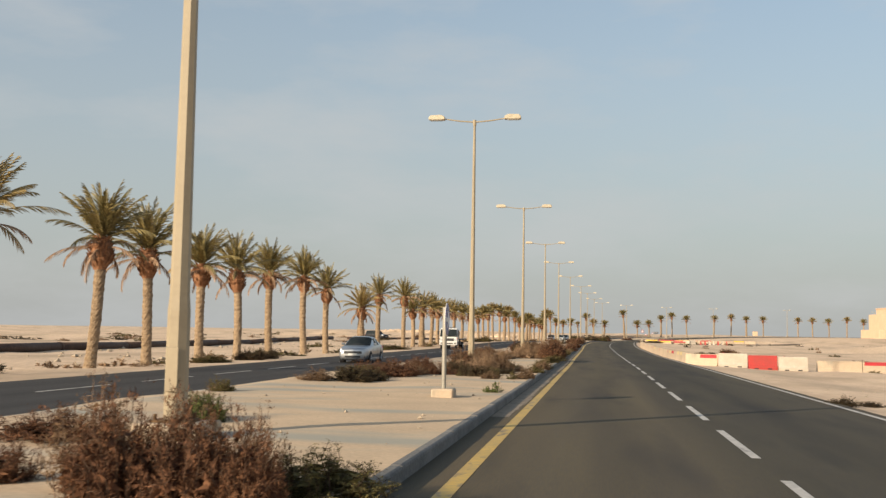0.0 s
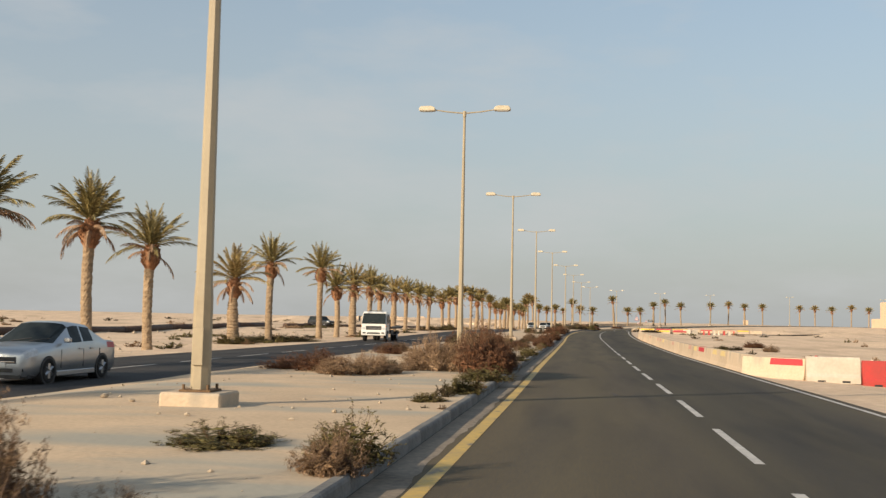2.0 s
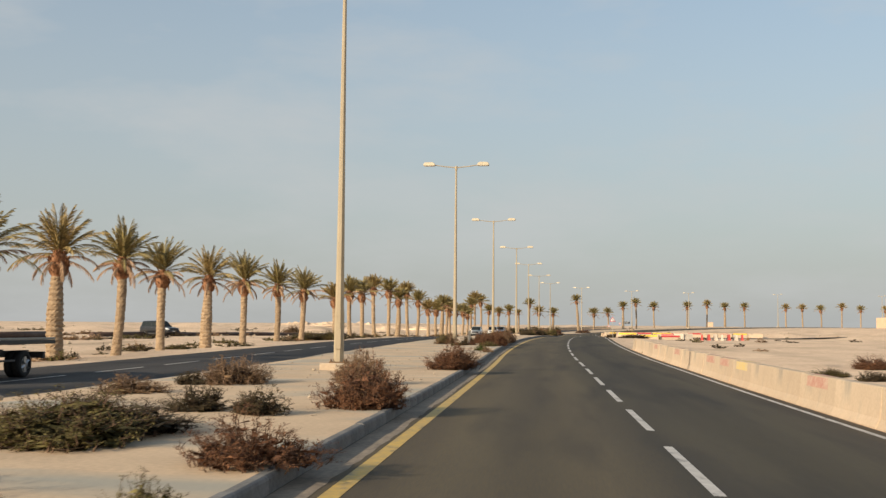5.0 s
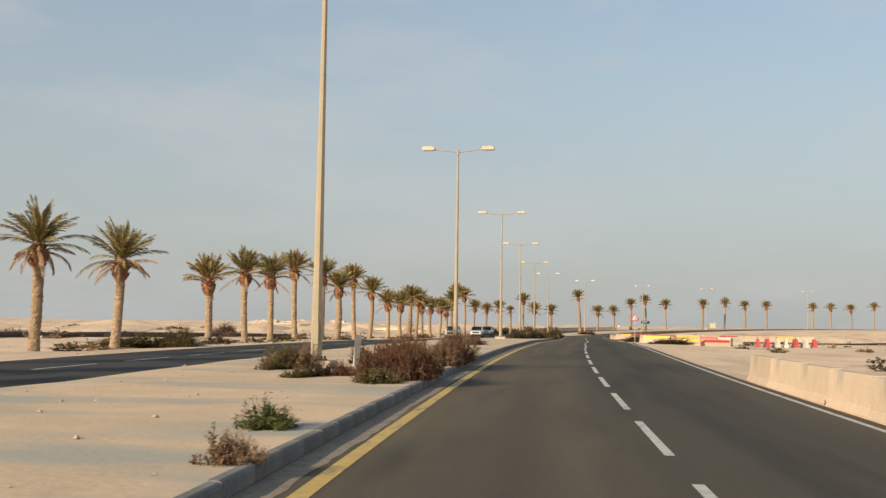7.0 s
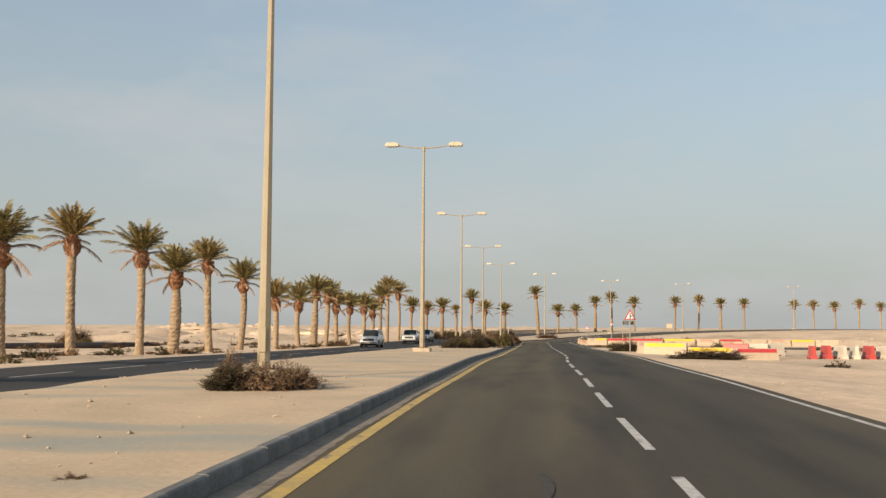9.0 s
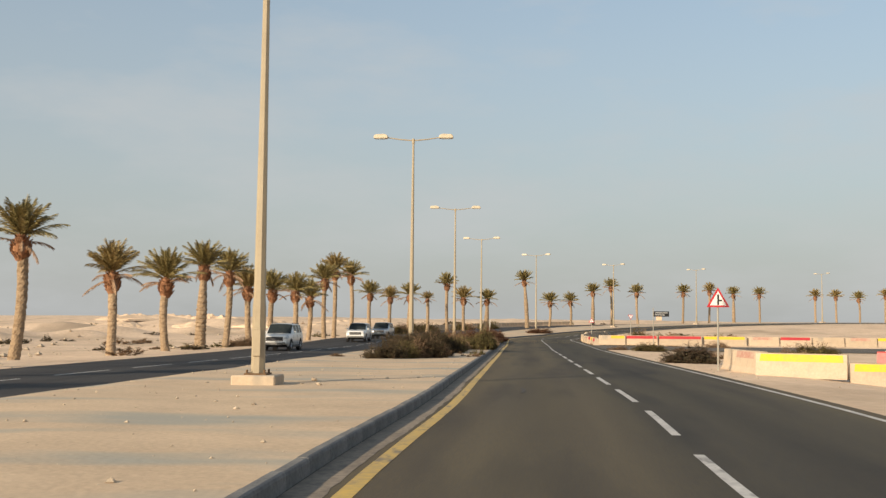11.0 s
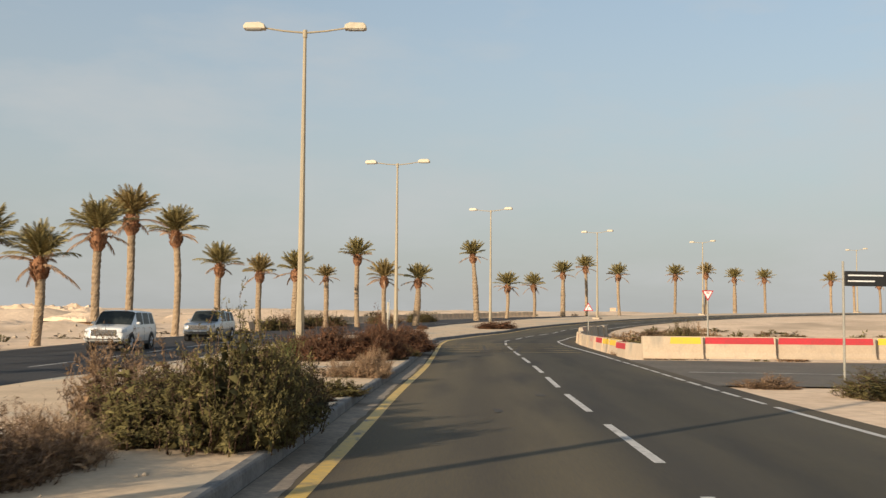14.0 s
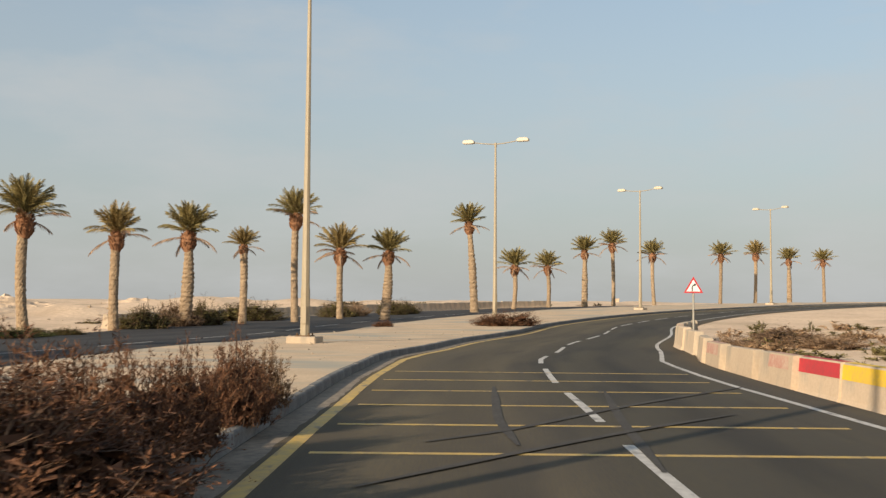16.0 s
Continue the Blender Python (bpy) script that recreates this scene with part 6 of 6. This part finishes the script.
def recovery_truck(x, y, z, heading):
    root = empty("recovery_truck", pose(x, y, z, 0, 0, heading), "white cab-over recovery truck with a flat load bed", "truck")
    W = 1.0
    f = -3.2

    def s_(w, lo, hi):
        return [(w * 0.96, lo), (w, lo + 0.12), (w, lo + (hi - lo) * 0.5), (w * 0.985, hi - 0.15), (w * 0.93, hi)]

    def slab(name, x0, x1, y0, y1, z0, z1, m, parent=root, bev=0.015, label=""):
        bm = bmesh.new()
        box(bm, min(x0, x1), max(x0, x1), y0, y1, z0, z1, bev)
        return part(name, bm, m, parent, label)

    bm = bmesh.new()
    loft(bm, [(f, s_(W * 0.95, 0.62, 1.36)), (f + 0.05, s_(W, 0.55, 1.46)), (f + 0.34, s_(W * 0.97, 0.52, 2.26)), (f + 0.50, s_(W * 0.95, 0.52, 2.34)), (f + 1.62, s_(W * 0.95, 0.60, 2.34)), (f + 1.70, s_(W * 0.93, 0.62, 2.28))])
    part("cab", bm, M_TRUCKW, root)
    bm = bmesh.new()
    loft(bm, [(f + 1.70, s_(0.93, 2.0, 2.30)), (f + 1.95, s_(0.90, 1.2, 2.22)), (f + 2.02, s_(0.88, 1.0, 1.9))])
    part("cab_back", bm, M_TRUCKW, root)
    bm = bmesh.new()
    prism(bm, ((-0.95, 0.0), (0.95, 0.0), (0.89, 0.87), (-0.89, 0.87)), -0.012, 0.012)
    bmesh.ops.recalc_face_normals(bm, faces=bm.faces)
    bmesh.ops.transform(bm, matrix=pose(0, f + 0.0, 1.37, -20.5, 0, 0), verts=bm.verts)
    ws = part("windscreen", bm, M_GLASS, root, "large dark windscreen")
    for k in (-0.45, 0.25):
        bm = bmesh.new()
        tube(bm, (k, f - 0.01, 1.42), (k + 0.55, f + 0.045, 1.56), 0.014, 0.012, 5)
        part("wiper", bm, M_DARK, ws)
    for sg in (-1, 1):
        bm = bmesh.new()
        q = [(sg * 1.008, f + 0.42, 1.40), (sg * 1.008, f + 1.22, 1.40), (sg * 0.985, f + 1.22, 2.10), (sg * 0.985, f + 0.62, 2.10)]
        quad(bm, *(q if sg > 0 else q[::-1]))
        part("side_window", bm, M_GLASS, root)
        slab("door_seam", sg * 0.99, sg * 1.006, f + 1.29, f + 1.31, 0.75, 2.15, M_DARK, bev=0)
        slab("door_handle", sg * 0.99, sg * 1.02, f + 1.10, f + 1.24, 1.24, 1.29, M_DARK, bev=0.005)
        bm = bmesh.new()
        tube(bm, (sg * 1.0, f + 0.30, 1.95), (sg * 1.16, f + 0.12, 1.95), 0.014, 0.014, 6)
        box(bm, min(sg * 1.08, sg * 1.24), max(sg * 1.08, sg * 1.24), f + 0.07, f + 0.14, 1.58, 1.98, 0.02)
        part("mirror", bm, M_DARK, root)
        slab("headlamp", sg * 0.64, sg * 0.99, f - 0.02, f + 0.15, 0.92, 1.14, M_HEADLAMP, bev=0.03, label="clear headlamp")
        slab("indicator", sg * 0.93, sg * 1.01, f - 0.01, f + 0.12, 1.15, 1.24, M_AMBER)
        slab("fog_lamp", sg * 0.62, sg * 0.86, f - 0.058, f + 0.02, 0.60, 0.72, M_DARK, bev=0.01)
        slab("step", sg * 0.80, sg * 1.0, f + 0.30, f + 0.62, 0.40, 0.50, M_DARK)
        slab("mudguard", sg * 0.66, sg * 1.0, f + 0.42, f + 1.18, 0.66, 0.86, M_DARK, bev=0.06)
        wheel(root, sg * 0.84, f + 0.80, 0.40, 0.24)
        wheel(root, sg * 0.86, 1.75, 0.40, 0.24)
        wheel(root, sg * 0.60, 1.75, 0.40, 0.22)
        slab("side_guard", sg * 0.92, sg * 1.0, -0.9, 1.1, 0.50, 0.56, M_DARK, bev=0.01)
        slab("tool_box", sg * 0.55, sg * 0.98, -1.0, 0.1, 0.58, 0.92, M_DARK)
        slab("bed_rail", sg * 1.00, sg * 1.06, f + 2.2, 3.45, 1.13, 1.20, M_GALV)
    slab("grille", -0.62, 0.62, f - 0.02, f + 0.1, 0.90, 1.20, M_DARK)
    slab("grille_bar", -0.60, 0.60, f - 0.03, f + 0.02, 1.02, 1.045, M_CHROME, bev=0.004)
    bp = slab("bumper", -0.99, 0.99, f - 0.05, f + 0.18, 0.46, 0.84, M_TRUCKW, bev=0.05)
    slab("intake", -0.52, 0.52, f - 0.058, f, 0.58, 0.70, M_DARK, bp, 0.01)
    slab("number_plate", -0.26, 0.26, f - 0.075, f - 0.055, 0.71, 0.81, M_PLATE, bev=0.004)
    slab("beacon_bar", -0.55, 0.55, f + 0.75, f + 1.0, 2.36, 2.45, M_GALV, bev=0.03, label="grey roof beacon bar")
    bm = bmesh.new()
    for sg in (-1, 1):
        box(bm, sg * 0.42 - 0.05, sg * 0.42 + 0.05, f + 0.6, 2.9, 0.62, 0.80)
    part("chassis", bm, M_DARK, root)
    slab("headboard", -0.95, 0.95, f + 2.05, f + 2.12, 0.95, 1.75, M_DARK)
    slab("load_bed", -1.05, 1.05, f + 2.1, 3.5, 1.00, 1.12, M_DARK, label="dark steel flat bed")
    slab("rear_bumper", -0.9, 0.9, 3.0, 3.15, 0.55, 0.75, M_DARK)
    return root


recovery_truck(*opp_place(115.8, -14.6))

# ---- marks and stones ----


def ribbon(name, pts, w, material, parent, z=0.0085):
    """A flat mark through road places (s, d)."""
    p = np.array(pts, float)
    k = np.linspace(0, len(p) - 1, 14)
    c = np.stack([np.interp(k, range(len(p)), p[:, i]) for i in (0, 1)], 1)
    c[1:-1] = (c[:-2] + 2 * c[1:-1] + c[2:]) / 4
    t = np.gradient(c, axis=0)
    t /= np.hypot(*t.T)[:, None]
    v = []
    for i, (s, d) in enumerate(c):
        ww = w * min(1, 0.35 + 3 * min(i, 13 - i) / 13)
        for sg in (-1, 1):
            ss, dd = s - sg * t[i, 1] * ww / 2, d + sg * t[i, 0] * ww / 2
            v.append((*at(ss, dd)[:2], float(grade(ss) - tilt(ss, dd)) + z))
    return mesh_from(name, v, [(2 * i, 2 * i + 1, 2 * i + 3, 2 * i + 2) for i in range(13)], material, parent)


for _k, pts in enumerate((((316.1, 2.4), (311.1, 2.28), (308.4, 2.42)), ((308.6, 1.4), (309.7, 2.4), (312.4, 4.0), (315.2, 6.1), (316.4, 7.0)), ((315.2, 4.3), (311.5, 3.95), (309.1, 3.8), (306.7, 3.65)), ((305.8, 0.9), (307.6, 2.2), (309.9, 4.0), (311.7, 5.6)))):
    ribbon("skid_mark", pts, 0.13, M_SKID, road, (0.0085, 0.0125, 0.0085, 0.0165)[_k])
for s, d, l, w in ((178.1, 2.3, 1.6, 0.10), (229.2, 1.3, 2.2, 0.09), (248.8, 2.2, 0.6, 0.12), (278.1, 2.0, 0.8, 0.14), (282, 3.0, 0.5, 0.2), (76.3, 2.6, 1.3, 0.1), (57.6, 2.2, 1.1, 0.1)):
    ribbon("oil_stain", ((s, d), (s + l / 2, d + 0.05), (s + l, d - 0.03)), w, M_SKID, road)


def stone_mesh(seed):
    rng = random.Random(seed)
    bm = bmesh.new()
    bmesh.ops.create_icosphere(bm, subdivisions=1, radius=0.5)
    for v in bm.verts:
        v.co *= rng.uniform(0.72, 1.15)
        v.co.z *= 0.62
    me = bpy.data.meshes.new("stone")
    bm.to_mesh(me)
    bm.free()
    me.materials.append(M_ROCK)
    return me


_stones = [stone_mesh(k) for k in range(5)]
_srng = random.Random(3)


def stone(x, y, z, size):
    ob = new("stone", _srng.choice(_stones))
    ob.matrix_basis = pose(x, y, z + size * 0.2, _srng.uniform(-15, 15), _srng.uniform(-15, 15), _srng.uniform(0, 360)) @ Matrix.Diagonal((size, size * _srng.uniform(0.7, 1.1), size, 1))
    return tagged(ob, "loose pale stone lying on the sand", "stone", "loose stones")


# broken stones by the feet of the lamps and along the median
for lx, ly, _ in LAMPS[1:12]:
    for _ in range(5):
        x, y = lx + _srng.gauss(0.2, 1.0), ly + _srng.gauss(0, 1.0)
        s, d = (float(v[0]) for v in along(np.array([x]), np.array([y])))
        if math.hypot(x - lx, y - ly) > 0.7 and d < -1.2:
            stone(x, y, median_z(s, d), _srng.uniform(0.06, 0.18))
for s, d, size in ((83.13, -8.7, 0.3), (107.43, -8.9, 0.3), (197.18, -5.2, 0.3), (198.07, -4.6, 0.2)):
    stone(*at(s, d)[:2], median_z(s, d), size)

# banks and heaps of dumped sand behind the palms
_hrng = random.Random(41)


def sand_mound(x, y, w, ln, h, turn):
    """A bank of tipped sand with a broken crest and gullied sides."""
    n, seed = 30, _hrng.uniform(0, 50)
    verts, faces = [], []
    for i in range(n + 1):
        for j in range(n + 1):
            u, v = 2 * i / n - 1, 2 * j / n - 1
            px, py = u * w, v * ln
            r = math.hypot(u, v) + 0.16 * noise.noise((u * 2.1 + seed, v * 2.1, 0.3))
            z = h * max(0.0, 1 - r * r) ** 1.4 * (0.72 + 0.6 * noise.noise((px / 1.7 + seed, py / 1.7, 1.0)))
            z += 0.16 * h * abs(noise.noise((px / 0.8, py / 0.8 + seed, 2.0))) * (1 if r < 1 else 0)
            verts.append((px, py, z - 0.12 * (r > 0.98) - 0.3 * (max(abs(u), abs(v)) > 0.99)))
    for i in range(n):
        for j in range(n):
            a = i * (n + 1) + j
            faces.append((a, a + n + 1, a + n + 2, a + 1))
    ob = mesh_from("sand_mound", verts, faces, M_SAND)
    ob.matrix_basis = pose(x, y, gz(x, y) - 0.05, 0, 0, turn)
    return tagged(ob, "rough bank of dumped pale sand", "sand mound", "mounds of sand")


for _x, _y, _w, _l, _h, _t in ((-68.4, 473.04, 11.7, 8.1, 2.25, 20), (-82.8, 486.54, 12.6, 9, 2.07, -15), (-59.4, 456.84, 6.3, 7.2, 1.08, 35), (-99, 500.04, 12.6, 9, 1.98, 10)):
    sand_mound(_x, _y, _w, _l, _h, _t)
for _ in range(30):
    _s, _d = _hrng.uniform(334, 415), _hrng.uniform(28, 86)
    _x, _y, _ = at(_s, -_d)
    _f = 0.8 + _d / 70
    sand_mound(_x, _y, _f * _hrng.uniform(1.6, 3.2), _f * _hrng.uniform(2.0, 4.5), _f * _hrng.uniform(0.35, 0.7), _hrng.uniform(-60, 60))

# gravel and crumbs of sand crust, all in one
_gv, _gf, _gb = [], [], 0
_proto = np.array([v.co[:] for v in _stones[0].vertices]), [tuple(p.vertices) for p in _stones[0].polygons]
_oct = np.array(((0.5, 0, 0), (0, 0.5, 0), (-0.5, 0, 0), (0, -0.5, 0), (0, 0, 0.36), (0, 0, -0.3)))
_of = ((0, 1, 4), (1, 2, 4), (2, 3, 4), (3, 0, 4), (1, 0, 5), (2, 1, 5), (3, 2, 5), (0, 3, 5))
for k in range(7600):
    s = _srng.uniform(5, 400)
    big = 0.0
    if k >= 5200:  # clods and broken crust out on the rough ground
        big = 0.06 + 0.5 * _srng.random() ** 4
        if k % 4:
            c = math.floor(s / 17) * 17 + 6 * math.sin(k // 40)
            s, d = c + _srng.gauss(0, 5), float(opp_far(s)) - 7 - 34 * _srng.random() ** 1.5
        else:
            s = _srng.uniform(307, 335)
            d = _srng.uniform(15, 60)
        x, y, _ = at(s, d)
        z = gz(x, y)
    elif k % 3:
        d = _srng.uniform(max(-9.0, float(opp_near(s)) + 0.6), -0.9)
        x, y, _ = at(s, d)
        z = median_z(s, d)
    else:
        if 278.1 < s < 305.2:
            continue
        d = _srng.uniform(7.6, 12.5) if k % 2 else float(opp_far(s)) - _srng.uniform(0.2, 5.0)
        x, y, _ = at(s, d)
        z = gz(x, y)
    size = big or 0.02 + 0.09 * _srng.random() ** 3
    a = _srng.uniform(0, 6.28)
    q = _oct * (1 + 0.35 * np.array([[_srng.uniform(-1, 1)] for _ in range(6)])) * size
    q = np.stack([q[:, 0] * math.cos(a) - q[:, 1] * math.sin(a), q[:, 0] * math.sin(a) + q[:, 1] * math.cos(a), q[:, 2]], 1) + (x, y, z + size * 0.1)
    _gv.append(q)
    _gf += [tuple(_gb + i for i in f) for f in _of]
    _gb += 6
tagged(mesh_from("gravel", np.concatenate(_gv).tolist(), _gf, M_ROCK), "small stones and crumbs strewn over the sand", "gravel", kind="stuff")

# ---- kerb stones, each one metre ----


def kerb_mesh():
    bm = bmesh.new()
    prof = ((-0.56, -0.06), (-0.568, 0.13), (-0.58, 0.158), (-0.605, 0.17), (-0.70, 0.17), (-0.70, -0.06))
    a = [bm.verts.new((x, -0.498, z)) for x, z in prof]
    b = [bm.verts.new((x, 0.498, z)) for x, z in prof]
    for i in range(5):
        bm.faces.new((a[i + 1], a[i], b[i], b[i + 1]))
    bm.faces.new(a[::1])
    bm.faces.new(b[::-1])
    bmesh.ops.recalc_face_normals(bm, faces=bm.faces)
    me = bpy.data.meshes.new("kerb_stone")
    bm.to_mesh(me)
    bm.free()
    me.materials.append(M_KERB)
    return me


_km = kerb_mesh()
_krng = random.Random(8)
kerb = tagged(new("kerb"), "grey concrete kerb along the median", "kerb", kind="structure")
_far = []
for k in range(-58, 600):
    x, y, a = at(k + 0.5, 0)
    m = pose(x, y, float(grade(k + 0.5)) + _krng.uniform(-0.004, 0.003), 0, _krng.uniform(-0.5, 0.5), math.degrees(a) + _krng.uniform(-0.12, 0.12))
    if 30 <= k < 330:
        ob = new("kerb_stone", _km)
        ob.parent = kerb
        ob.matrix_basis = m
    else:
        _far.append(m)
_v, _f = [], []
for m in _far:
    b = len(_v)
    _v += [tuple(m @ v.co) for v in _km.vertices]
    _f += [tuple(b + i for i in p.vertices) for p in _km.polygons]
tagged(mesh_from("kerb_run", _v, _f, M_KERB, kerb), kind="stuff")
